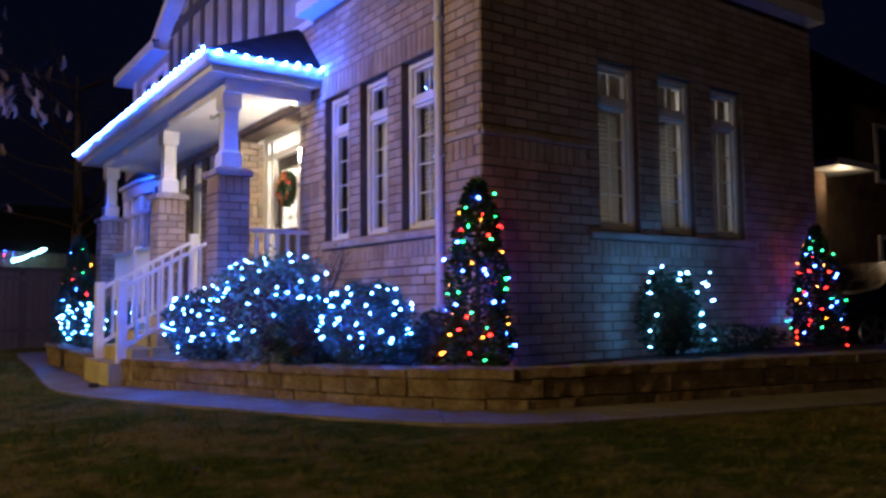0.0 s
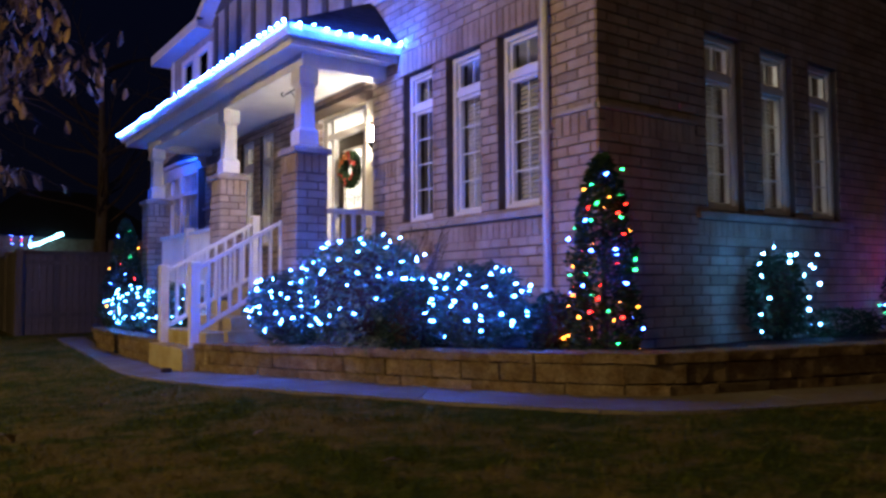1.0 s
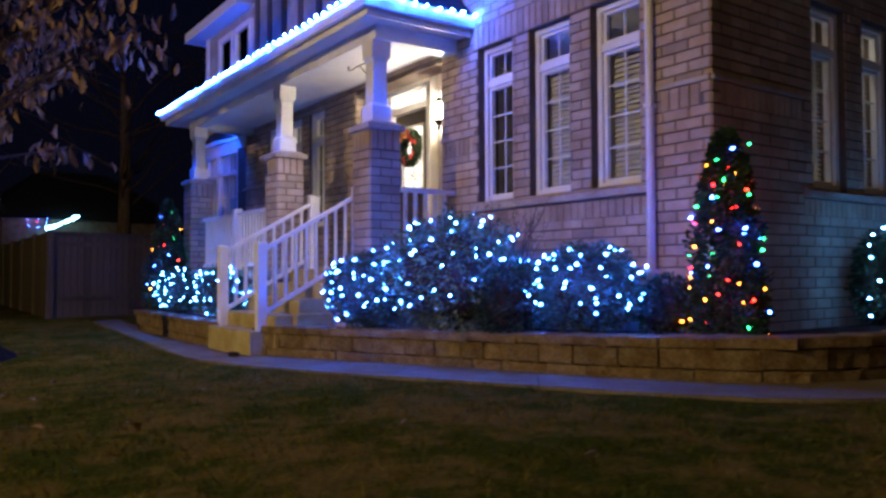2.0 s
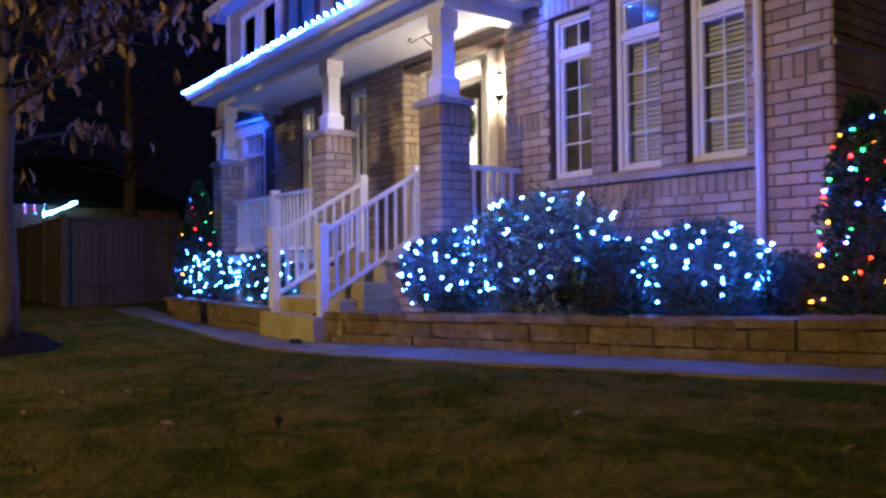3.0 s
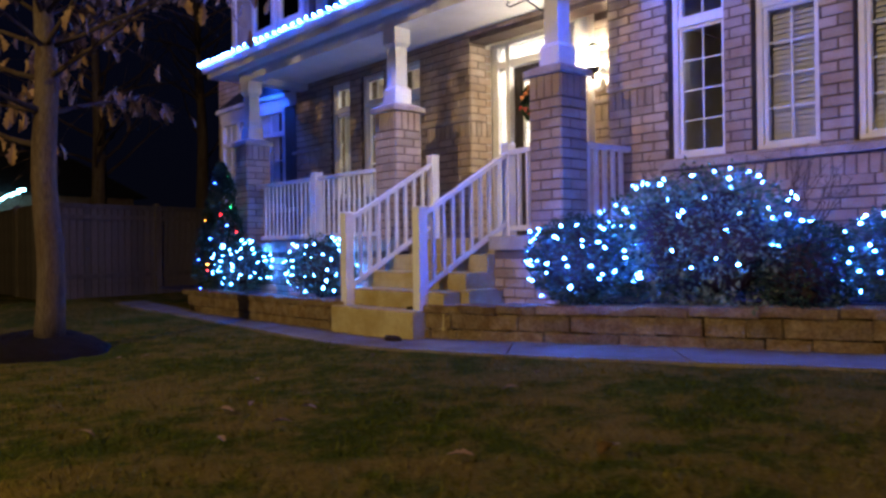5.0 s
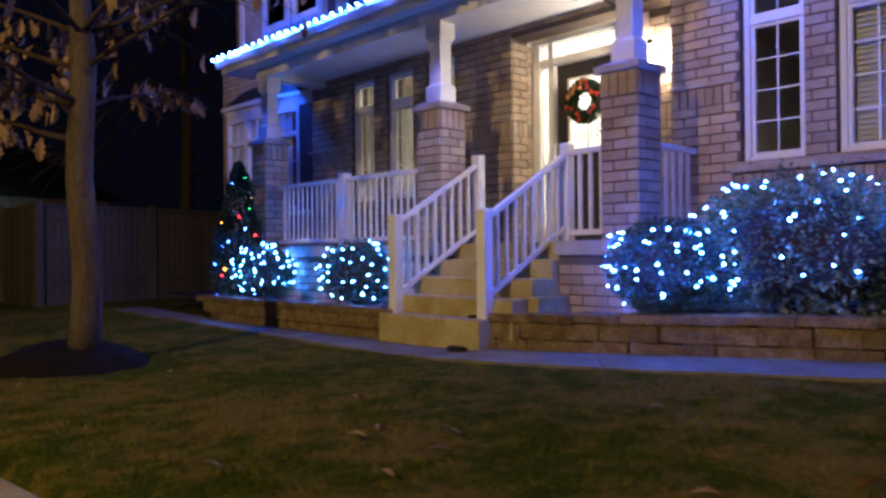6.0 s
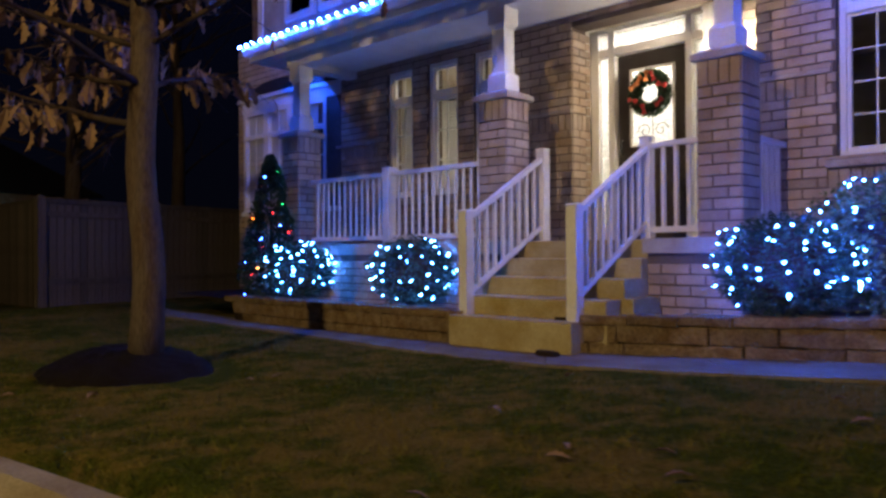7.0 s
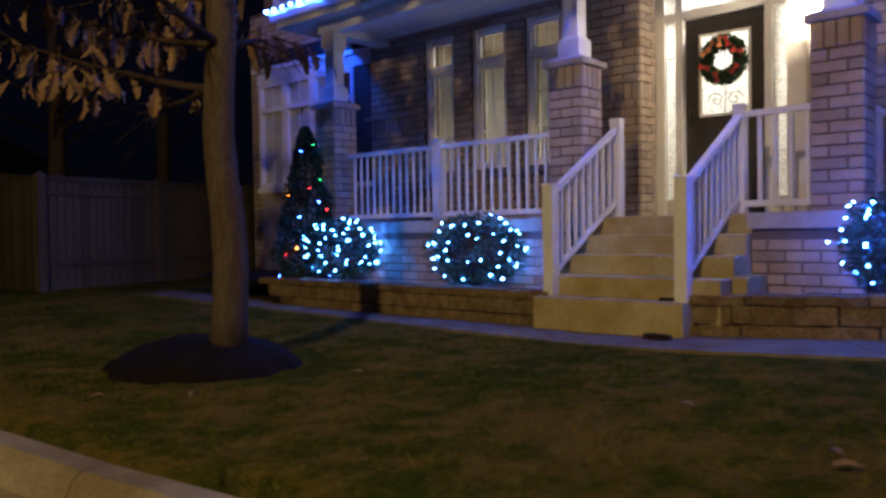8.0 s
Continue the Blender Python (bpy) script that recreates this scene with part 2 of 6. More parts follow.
# ---- building blocks ----
def box(bm, x0, x1, y0, y1, z0, z1):
    vs = [bm.verts.new((x, y, z)) for x in (x0, x1) for y in (y0, y1) for z in (z0, z1)]
    for f in ((0, 1, 3, 2), (4, 6, 7, 5), (0, 4, 5, 1), (2, 3, 7, 6), (0, 2, 6, 4), (1, 5, 7, 3)):
        bm.faces.new([vs[i] for i in f])
    return vs


def hexa(bm, low, high):
    """A solid between two rings of points."""
    a, b = [bm.verts.new(p) for p in low], [bm.verts.new(p) for p in high]
    n = len(a)
    bm.faces.new(a[::-1])
    bm.faces.new(b)
    for i in range(n):
        bm.faces.new((a[i], a[(i + 1) % n], b[(i + 1) % n], b[i]))


def tube(bm, points, radii, sides=6):
    pts = [Vector(p) for p in points]
    if not hasattr(radii, "__len__"):
        radii = [radii] * len(pts)
    rings = []
    for i, p in enumerate(pts):
        d = (pts[min(i + 1, len(pts) - 1)] - pts[max(i - 1, 0)]).normalized()
        u = d.cross(Vector((0.31, 0.77, 0.55))).normalized()
        v = d.cross(u)
        rings.append([bm.verts.new(p + (u * math.cos(6.28318 * k / sides) + v * math.sin(6.28318 * k / sides)) * radii[i]) for k in range(sides)])
    for a, b in zip(rings, rings[1:]):
        for k in range(sides):
            bm.faces.new((a[k], a[(k + 1) % sides], b[(k + 1) % sides], b[k]))
    bm.faces.new(rings[0][::-1])
    bm.faces.new(rings[-1])


def part(name, bm, mat, parent=None, label="", bevel=0.0, smooth=False, at=None):
    if bevel:
        bmesh.ops.bevel(bm, geom=list(bm.edges), offset=bevel, segments=2, affect="EDGES", profile=0.6, clamp_overlap=True)
    bmesh.ops.recalc_face_normals(bm, faces=bm.faces)
    me = bpy.data.meshes.new(name)
    bm.to_mesh(me)
    bm.free()
    me.materials.append(mat)
    if smooth:
        me.shade_smooth()
    ob = new(name, me)
    ob.parent = parent
    if at is not None:
        ob.matrix_basis = at
    return tagged(ob, label)


def thing(name, label, category, m=None, group="", kind=""):
    ob = new(name)
    ob.empty_display_size = 0.1
    if m is not None:
        ob.matrix_basis = m
    return tagged(ob, label, category, group, kind)


def share(name, me, parent, m):
    ob = new(name, me)
    ob.parent = parent
    ob.matrix_basis = m
    return ob


def boxpart(name, dims, mat, parent, label="", bevel=0.004, at=None):
    bm = bmesh.new()
    box(bm, *dims)
    return part(name, bm, mat, parent, label, bevel, at=at)


def mesh_from(name, verts, faces, mat):
    me = bpy.data.meshes.new(name)
    me.from_pydata(verts, [], faces)
    me.materials.append(mat)
    return me


def leaf_cloud(name, centres, normals, size, mat, parent, seed, label="", droop=0.0):
    """Many small pointed leaves, two triangles each, as one mesh."""
    rng = np.random.default_rng(seed)
    n = len(centres)
    c = np.asarray(centres)
    d = np.asarray(normals) + rng.normal(0, 0.75, (n, 3))
    d[:, 2] -= droop
    d /= np.linalg.norm(d, axis=1)[:, None] + 1e-9
    s = np.cross(d, rng.normal(0, 1, (n, 3)))
    s /= np.linalg.norm(s, axis=1)[:, None] + 1e-9
    ln = size * rng.uniform(0.6, 1.3, n)[:, None]
    up = np.cross(s, d) * ln * 0.12
    v = np.stack([c, c + d * ln * 0.5 + s * ln * 0.28 + up, c + d * ln, c + d * ln * 0.5 - s * ln * 0.28 + up], 1).reshape(-1, 3)
    i = np.arange(n)[:, None] * 4
    f = np.concatenate([i + [0, 1, 2], i + [0, 2, 3]], 1).reshape(-1, 3)
    ob = new(name, mesh_from(name, v.tolist(), f.tolist(), mat))
    ob.parent = parent
    return tagged(ob, label)


def bulb_mesh(name, r, mat):
    bm = bmesh.new()
    bmesh.ops.create_icosphere(bm, subdivisions=1, radius=r, matrix=Matrix.Diagonal((1, 1, 1.35, 1)))
    me = bpy.data.meshes.new(name)
    bm.to_mesh(me)
    bm.free()
    me.materials.append(mat)
    return me


B_LED, B_EAVE = bulb_mesh("led_bulb", 0.0066, M_LED), bulb_mesh("eave_bulb", 0.014, M_EAVE)
B_COOL, B_ICE = bulb_mesh("led_bulb", 0.0085, M_COOL), bulb_mesh("led_bulb", 0.0068, M_ICE)
B_COLOURS = [bulb_mesh("coloured_bulb", 0.0085, m) for m in (M_RED, M_AMBER, M_GREEN, M_BLUE)]


def light_string(label, points, bulbs, rng, jitter=0.012, stray=0.0):
    """A cable through all points with a bulb at each."""
    top = thing("light_string", label, "string lights", group="strings of lights")
    bm = bmesh.new()
    tube(bm, points, 0.004, 4)
    part("cable", bm, M_WIRE, top)
    for p in points:
        me = bulbs[int(rng.integers(len(bulbs)))]
        turn = pose(p[0] + rng.normal(0, jitter), p[1] + rng.normal(0, jitter), p[2] + rng.normal(0, jitter), *rng.uniform(0, 180, 3)) @ Matrix.Scale(float(rng.uniform(0.75, 1.25)), 4)
        share("bulb", me, top, turn)
    return top


# ---- ground, road, kerb, pavement ----
def smooth_path(points, step):
    """Catmull-Rom line through plan points, resampled at even steps."""
    p = [Vector((*q, 0)) for q in points]
    p = [p[0] * 2 - p[1], *p, p[-1] * 2 - p[-2]]
    fine = []
    for i in range(1, len(p) - 2):
        for k in range(24):
            t = k / 24
            fine.append(0.5 * (2 * p[i] + (p[i + 1] - p[i - 1]) * t + (2 * p[i - 1] - 5 * p[i] + 4 * p[i + 1] - p[i + 2]) * t * t + (3 * p[i] - p[i - 1] - 3 * p[i + 1] + p[i + 2]) * t ** 3))
    fine.append(p[-2])
    run = [0.0]
    for a, b in zip(fine, fine[1:]):
        run.append(run[-1] + (b - a).length)
    count = max(2, round(run[-1] / step) + 1)
    out, j = [], 0
    for k in range(count):
        s = run[-1] * k / (count - 1)
        while j < len(run) - 2 and run[j + 1] < s:
            j += 1
        f = (s - run[j]) / max(run[j + 1] - run[j], 1e-6)
        out.append(fine[j].lerp(fine[j + 1], f))
    return out


KERB = [(-6.7, 70), (-6.7, 40), (-6.7, 20), (-6.55, 10), (-6.22, 5.6), (-6.08, 3.6), (-5.98, 1.6), (-5.85, 0.2), (-5.45, -1.0), (-4.9, -2.2), (-4.2, -3.4), (-3.3, -4.6), (-2.2, -5.8), (-0.5, -7.2), (3, -9.3), (12, -13), (40, -24), (70, -36)]
KERB_XY = np.array(KERB, float)


def road_side(x, y):
    """Signed distance to the kerb line: positive over the road."""
    best, sign = 1e9, 1
    for (ax, ay), (bx, by) in zip(KERB[:-1], KERB[1:]):
        dx, dy = bx - ax, by - ay
        t = min(max(((x - ax) * dx + (y - ay) * dy) / (dx * dx + dy * dy), 0), 1)
        d = math.hypot(x - ax - t * dx, y - ay - t * dy)
        if d < best:
            best, sign = d, (1 if (dx * (y - ay) - dy * (x - ax)) < 0 else -1)
    return best * sign


def lines(lo, hi, step, far):
    inner = list(np.arange(lo, hi + 1e-6, step))
    grow, out = step, []
    while True:
        grow *= 1.45
        nxt = (out[-1] if out else hi) + grow
        out.append(nxt)
        if nxt > far:
            break
    low, grow = [], step
    while True:
        grow *= 1.45
        nxt = (low[-1] if low else lo) - grow
        low.append(nxt)
        if nxt < -far:
            break
    return low[::-1] + inner + out


gx, gy = lines(-7.0, 6.5, 0.18, 400), lines(-5.5, 16.0, 0.18, 400)
verts, faces = [], []
for x in gx:
    for y in gy:
        d = road_side(x, y)
        z = ground_z(x, y) + 0.018 * noise.noise((x * 1.3, y * 1.3, 0)) + 0.008 * noise.noise((x * 5, y * 5, 3))
        z -= 0.03 if -3.0 < x < 2 and y > 10.5 else 0.0
        if d > -0.04:
            z = -0.42
        verts.append((x, y, z))
ny = len(gy)
for i in range(len(gx) - 1):
    for j in range(ny - 1):
        a = i * ny + j
        faces.append((a, a + ny, a + ny + 1, a + 1))
ground_mesh = mesh_from("ground", verts, faces, M_LAWN)
ground_mesh.shade_smooth()
tagged(new("ground", ground_mesh), "patchy brown-green winter lawn sloping to the street", "lawn", kind="structure")

kerb_line = smooth_path(KERB[2:16], 0.25)


def across(path, i):
    d = (path[min(i + 1, len(path) - 1)] - path[max(i - 1, 0)]).normalized()
    return Vector((d.y, -d.x, 0))


kerb = thing("kerb", "pale worn concrete kerb and gutter along the asphalt street", "kerb", kind="structure")
for k in range(0, len(kerb_line) - 10, 10):
    bm = bmesh.new()
    rings = []
    for i in range(k, k + 11):
        p, n = kerb_line[i], across(kerb_line, i)
        n = -n if road_side(*(p + n * 0.3).xy) < 0 else n
        g = ground_z(p.x, p.y)
        c = p + (kerb_line[k + 5] - p) * 0.004
        rings.append([bm.verts.new(c + n * o + Vector((0, 0, z))) for o, z in ((0, g - 0.3), (0, g + 0.01), (0.02, g + 0.025), (0.13, g + 0.02), (0.17, g - 0.01), (0.22, g - 0.12), (0.5, g - 0.135), (0.5, g - 0.3))])
    for a, b in zip(rings, rings[1:]):
        for j in range(8):
            bm.faces.new((a[j], a[(j + 1) % 8], b[(j + 1) % 8], b[j]))
    bm.faces.new(rings[0])
    bm.faces.new(rings[-1])
    part("kerb_stone", bm, M_KERB, kerb)

bm = bmesh.new()
rows_ = smooth_path(KERB, 1.0)
rings = []
for i, p in enumerate(rows_):
    n = across(rows_, i)
    n = -n if road_side(*(p + n * 0.3).xy) < 0 else n
    g = ground_z(p.x, p.y)
    rings.append([bm.verts.new(p + n * o + Vector((0, 0, g - 0.14 + z))) for o, z in ((0.3, -0.01), (2.0, 0.03), (4.0, 0.05), (6.5, 0.02), (9.0, -0.06), (9.0, -0.3), (0.3, -0.3))])
for a, b in zip(rings, rings[1:]):
    for j in range(6):
        bm.faces.new((a[j], a[j + 1], b[j + 1], b[j]))
tagged(part("road", bm, M_ASPHALT), "dark asphalt residential street bending round the corner lot", "road", kind="structure")

# ---- garden wall and pavement ----
WALL_RIGHT = [(-1.98, 4.62), (-1.90, 4.25), (-1.70, 3.2), (-1.44, 2.0), (-1.20, 0.9), (-0.92, -0.1), (-0.66, -0.68), (-0.28, -1.02), (0.5, -1.32), (1.9, -1.78), (3.4, -2.25), (5.2, -2.85)]
WALL_LEFT = [(-1.98, 5.74), (-2.0, 7.0), (-1.98, 8.6), (-1.94, 9.75)]
PAVE_OUT = [(-2.05, 12.6), (-2.18, 11.2), (-2.38, 8.0), (-2.60, 5.0), (-2.52, 3.6), (-2.25, 2.2), (-1.88, 0.9), (-1.55, -0.3), (-1.18, -1.2), (-0.66, -1.65), (0.48, -2.09), (1.9, -2.58), (3.4, -3.05), (5.2, -3.65)]
PAVE_IN = [(-1.55, 12.6), (-1.70, 11.2), (-1.90, 8.0), (-1.95, 5.0), (-1.80, 3.6), (-1.45, 2.2), (-1.15, 0.9), (-0.85, -0.3), (-0.50, -0.85), (-0.25, -1.02), (0.6, -1.34), (1.95, -1.80), (3.45, -2.25), (5.25, -2.85)]

pavement = thing("pavement", "grey concrete garden path following the low block wall", "path", kind="structure")
po, pi = smooth_path(PAVE_OUT, 0.01), smooth_path(PAVE_IN, 0.01)
SLABS = 15
for s in range(SLABS):
    bm = bmesh.new()
    top, low = [], []
    for k in range(7):
        f = (s + 0.004 + 0.992 * k / 6) / SLABS
        a, b = po[min(int(f * len(po)), len(po) - 1)], pi[min(int(f * len(pi)), len(pi) - 1)]
        top.append([bm.verts.new((p.x, p.y, ground_z(p.x, p.y) + 0.022)) for p in (a, a.lerp(b, 0.5), b)])
        low.append([bm.verts.new((p.x, p.y, ground_z(p.x, p.y) - 0.08)) for p in (a, a.lerp(b, 0.5), b)])
    for k in range(6):
        for j in (0, 1):
            bm.faces.new((top[k][j], top[k][j + 1], top[k + 1][j + 1], top[k + 1][j]))
        bm.faces.new((top[k][0], top[k + 1][0], low[k + 1][0], low[k][0]))
        bm.faces.new((top[k][2], low[k][2], low[k + 1][2], top[k + 1][2]))
    for e in (0, 6):
        bm.faces.new((*top[e], *low[e][::-1]))
    part("paving_slab", bm, M_PAVE, pavement)


def rough_block(name, length, height, depth, seed, mat):
    """A tumbled block: rounded edges, uneven split face. Centre of its base at the origin, face towards -y."""
    bm = bmesh.new()
    vs = box(bm, -length / 2, length / 2, 0, depth, 0, height)
    bmesh.ops.subdivide_edges(bm, edges=[e for e in bm.edges if abs(e.verts[0].co.x - e.verts[1].co.x) > 0.05 and max(e.verts[0].co.y, e.verts[1].co.y) < 0.01], cuts=2)
    bmesh.ops.bevel(bm, geom=[e for e in bm.edges if max(v.co.y for v in e.verts) < 0.01 and len(e.link_faces) == 2], offset=0.007, segments=1, affect="EDGES")
    for v in bm.verts:
        v.co += Vector((0.4, 1.0, 0.4)) * 0.017 * noise.noise(v.co * 12 + Vector((seed * 7.1, 0, 0)))
    bmesh.ops.recalc_face_normals(bm, faces=bm.faces)
    me = bpy.data.meshes.new(name)
    bm.to_mesh(me)
    bm.free()
    me.materials.append(mat)
    return me


BLOCKS = [[rough_block("wall_block", ln, 0.136, 0.2, s, M_BLOCK) for s, ln in enumerate((0.30, 0.36, 0.42, 0.24))],
          [rough_block("cap_block", ln, 0.076, 0.27, s + 9, M_BLOCK) for s, ln in enumerate((0.38, 0.44, 0.50, 0.40))]]
LENGTHS = [(0.30, 0.36, 0.42, 0.24), (0.38, 0.44, 0.50, 0.40)]


def wall_top(y):
    return 0.453 - 0.028 * min(max(y, -4.0), 5.0)


def garden_wall(label, plan, seed, face=1):
    """Two courses and a cap of tumbled blocks along a plan line; the face lies on its street side."""
    rng = random.Random(seed)
    top = thing("retaining_wall", label, "garden wall", kind="structure")
    line = smooth_path(plan, 0.01)
    core = bmesh.new()
    for course, (drop, kind, over) in enumerate(((0.36, 0, 0.0), (0.216, 0, 0.0), (0.076, 1, 0.018))):
        s = -rng.random() * 0.2
        while True:
            pick = rng.randrange(4)
            ln = LENGTHS[kind][pick]
            i = int((s + ln / 2) / 0.01)
            if i >= len(line) - 3:
                break
            if i > 3:
                d = (line[min(i + 8, len(line) - 1)] - line[max(i - 8, 0)]).normalized()
                p = line[i]
                n = Vector((d.y, -d.x, 0)) * face
                place = p - n * (-over + rng.uniform(-0.006, 0.004))
                yaw = math.atan2(n.y, n.x) + math.pi / 2
                m = Matrix.Translation((place.x, place.y, wall_top(p.y) - drop)) @ Euler((0, 0, yaw)).to_matrix().to_4x4() @ pose(0, 0, 0, rng.uniform(-1, 1), rng.uniform(-.6, .6), rng.uniform(-1.5, 1.5))
                share("cap_block" if kind else "wall_block", BLOCKS[kind][pick], top, m)
            s += ln + 0.004
    low, high = [], []
    step = line[::12] + [line[-1]]
    for p, i in zip(step, range(10 ** 6)):
        d = (step[min(i + 1, len(step) - 1)] - step[max(i - 1, 0)]).normalized()
        n = Vector((d.y, -d.x, 0)) * face
        low.append([core.verts.new((q.x, q.y, wall_top(p.y) - 0.5)) for q in (p - n * 0.03, p - n * 0.19)])
        high.append([core.verts.new((q.x, q.y, wall_top(p.y) - 0.02)) for q in (p - n * 0.03, p - n * 0.19)])
    for i in range(len(step) - 1):
        core.faces.new((low[i][0], low[i + 1][0], high[i + 1][0], high[i][0]))
        core.faces.new((high[i][0], high[i + 1][0], high[i + 1][1], high[i][1]))
        core.faces.new((low[i][1], high[i][1], high[i + 1][1], low[i + 1][1]))
    for e in (0, -1):
        core.faces.new((low[e][0], low[e][1], high[e][1], high[e][0]))
    part("fill", core, M_SOIL, top)
    return top


garden_wall("low retaining wall of tan tumbled concrete blocks with cap stones, curving round the house corner", WALL_RIGHT, 3, 1)
garden_wall("low retaining wall of large tan blocks beside the porch steps", WALL_LEFT, 8, -1)


def bed(name, label, outline, drop):
    bm = bmesh.new()
    rng = random.Random(5)
    cols = 9
    rows = [[Vector((*a, 0)).lerp(Vector((*b, 0)), k / cols) for k in range(cols + 1)] for a, b in outline]
    grid = [[bm.verts.new((p.x, p.y, wall_top(p.y) - drop + 0.02 * noise.noise((p.x * 4, p.y * 4, 1)))) for p in r] for r in rows]
    for a, b in zip(grid, grid[1:]):
        for k in range(cols):
            bm.faces.new((a[k], a[k + 1], b[k + 1], b[k]))
    return tagged(part(name, bm, M_SOIL, smooth=True), label, "garden bed", kind="structure")


bed("flower_bed", "dark soil bed behind the garden wall", [((-1.80, 4.22), (-1.1, 4.22)), ((-1.66, 3.6), (-0.7, 3.6)), ((-1.5, 2.7), (0.02, 3.2)), ((-1.25, 1.6), (0.02, 1.6)), ((-0.95, 0.5), (0.02, 0.5)), ((-0.7, -0.3), (0.02, 0.02)), ((-0.3, -0.85), (0.2, 0.02)), ((0.5, -1.15), (0.8, 0.02)), ((1.9, -1.6), (2.2, 0.02)), ((5.2, -2.7), (5.4, 0.02))], 0.05)
bed("flower_bed", "dark soil bed in front of the porch", [((-1.86, 5.78), (-1.15, 5.78)), ((-1.9, 7), (-1.15, 7)), ((-1.88, 8.6), (-1.15, 8.6)), ((-1.8, 10.0), (-0.9, 10.2)), ((-1.5, 12.3), (0, 12.3))], 0.05)


# ---- brickwork ----
BL, BH, JT = 0.257, 0.083, 0.010


def brick_mesh(name, ln, ht):
    """A brick face, chamfered, standing 9 mm proud of the mortar. Lower left back corner at the origin, face to -y."""
    c, d = 0.005, -0.009
    v = [(0, 0.002, 0), (ln, 0.002, 0), (ln, 0.002, ht), (0, 0.002, ht), (c, d, c), (ln - c, d, c), (ln - c, d, ht - c), (c, d, ht - c)]
    f = [(4, 5, 6, 7), (0, 1, 5, 4), (1, 2, 6, 5), (2, 3, 7, 6), (3, 0, 4, 7)]
    return v, f


BRICK = mesh_from("brick", *brick_mesh("brick", BL, BH), M_BRICK)


def cut(span, holes):
    out = [span]
    for a, b in holes:
        nxt = []
        for s, e in out:
            if b <= s or a >= e:
                nxt.append((s, e))
            else:
                if a > s:
                    nxt.append((s, a))
                if b < e:
                    nxt.append((b, e))
        out = nxt
    return [(s, e) for s, e in out if e - s > 0.02]


def brickwork(parent, m, length, z0, z1, openings=(), soldiers=(), single=None, most=300):
    """Running bond over a wall face in its own plane: x along, z up. Whole bricks within the stretch 'single' are objects, the rest one joined mesh."""
    verts, faces, count = [], [], 0

    def joined(x, z, ln, ht):
        v, f = brick_mesh("", ln, ht)
        o = len(verts)
        verts.extend((a + x, b, c + z) for a, b, c in v)
        faces.extend(tuple(i + o for i in q) for q in f)

    rows = int((z1 - z0) / (BH + JT))
    for r in range(rows):
        z = z0 + r * (BH + JT)
        holes = [(a - 0.001, b + 0.001) for a, b, c, d in (*openings, *soldiers) if c < z + BH - 0.012 and d > z + 0.012]
        for s, e in cut((0, length), holes):
            x = math.floor(s / (BL + JT)) * (BL + JT) + (0.5 * (BL + JT) if r % 2 else 0) - (BL + JT)
            while x < e:
                a, b = max(x, s), min(x + BL, e)
                if b - a > 0.025:
                    if b - a > BL - 0.002 and single and single[0] <= a and b <= single[1] and count < most:
                        share("brick", BRICK, parent, m @ Matrix.Translation((a, 0, z)))
                        count += 1
                    else:
                        joined(a, z, b - a, BH)
                x += BL + JT
    for a, b, c, d in soldiers:
        n = max(1, round((b - a) / (BH + JT)))
        w = (b - a) / n
        for i in range(n):
            joined(a + i * w + JT / 2, c + JT / 2, w - JT, d - c - JT)
    ob = new("brick_courses", mesh_from("brick_courses", verts, faces, M_BRICK))
    ob.parent = parent
    ob.matrix_basis = m
    tagged(ob, kind="stuff")


def wall_body(bm, length, z0, z1, thick, openings):
    xs = sorted({0, length, *[o[0] for o in openings], *[o[1] for o in openings]})
    for a, b in zip(xs, xs[1:]):
        holes = [(c, d) for p, q, c, d in openings if p <= a + 1e-6 and q >= b - 1e-6]
        for s, e in cut((z0, z1), holes):
            box(bm, a, b, 0, thick, s, e)


NORTH = 12.75
FM = pose(0, NORTH, 0, 0, 0, -90)
SM = pose(0, 0, 0)


def fy(y):
    return NORTH - y


BASE = 0.05
# window openings: left edge, right edge, sill, head, along each wall
FRONT_WINDOWS = [(fy(2.98), fy(2.40), 1.68, 3.38), (fy(2.14), fy(1.56), 1.68, 3.38), (fy(1.29), fy(0.71), 1.68, 3.38)]
PORCH_WINDOWS = [(fy(8.86), fy(8.36), 1.62, 3.38), (fy(8.06), fy(7.52), 1.62, 3.38), (fy(7.24), fy(6.72), 1.62, 3.38)]
SIDE_WINDOWS = [(1.47, 2.05, 1.66, 3.36), (2.38, 2.96, 1.66, 3.36), (3.28, 3.86, 1.66, 3.36)]
ENTRY = (fy(5.76), fy(3.68), 0.0, 3.40)
front_open = [*FRONT_WINDOWS, *PORCH_WINDOWS, ENTRY]
front_soldier = [(fy(0.50), fy(0.10), 2.24, 2.43), (fy(3.68), fy(3.06), 2.24, 2.43), (fy(6.6), fy(5.76), 2.24, 2.43), (fy(10.0), fy(9.0), 2.24, 2.43), (fy(3.06), fy(0.62), 1.402, 1.57), (fy(3.06), fy(0.62), 3.381, 3.645)]
wall_front = thing("wall_front", "buff brick house front with soldier courses and tall white windows", "brick wall", kind="structure")
bm = bmesh.new()
wall_body(bm, NORTH, BASE, 4.45, 0.28, front_open)
part("mortar_bed", bm, M_MORTAR, wall_front, at=FM)
wall_side = thing("wall_side", "shaded buff brick side wall with three tall windows", "brick wall", kind="structure")
bm = bmesh.new()
wall_body(bm, 5.12, BASE, 4.45, 0.28, [(a - 0.28, b - 0.28, c, d) for a, b, c, d in SIDE_WINDOWS])
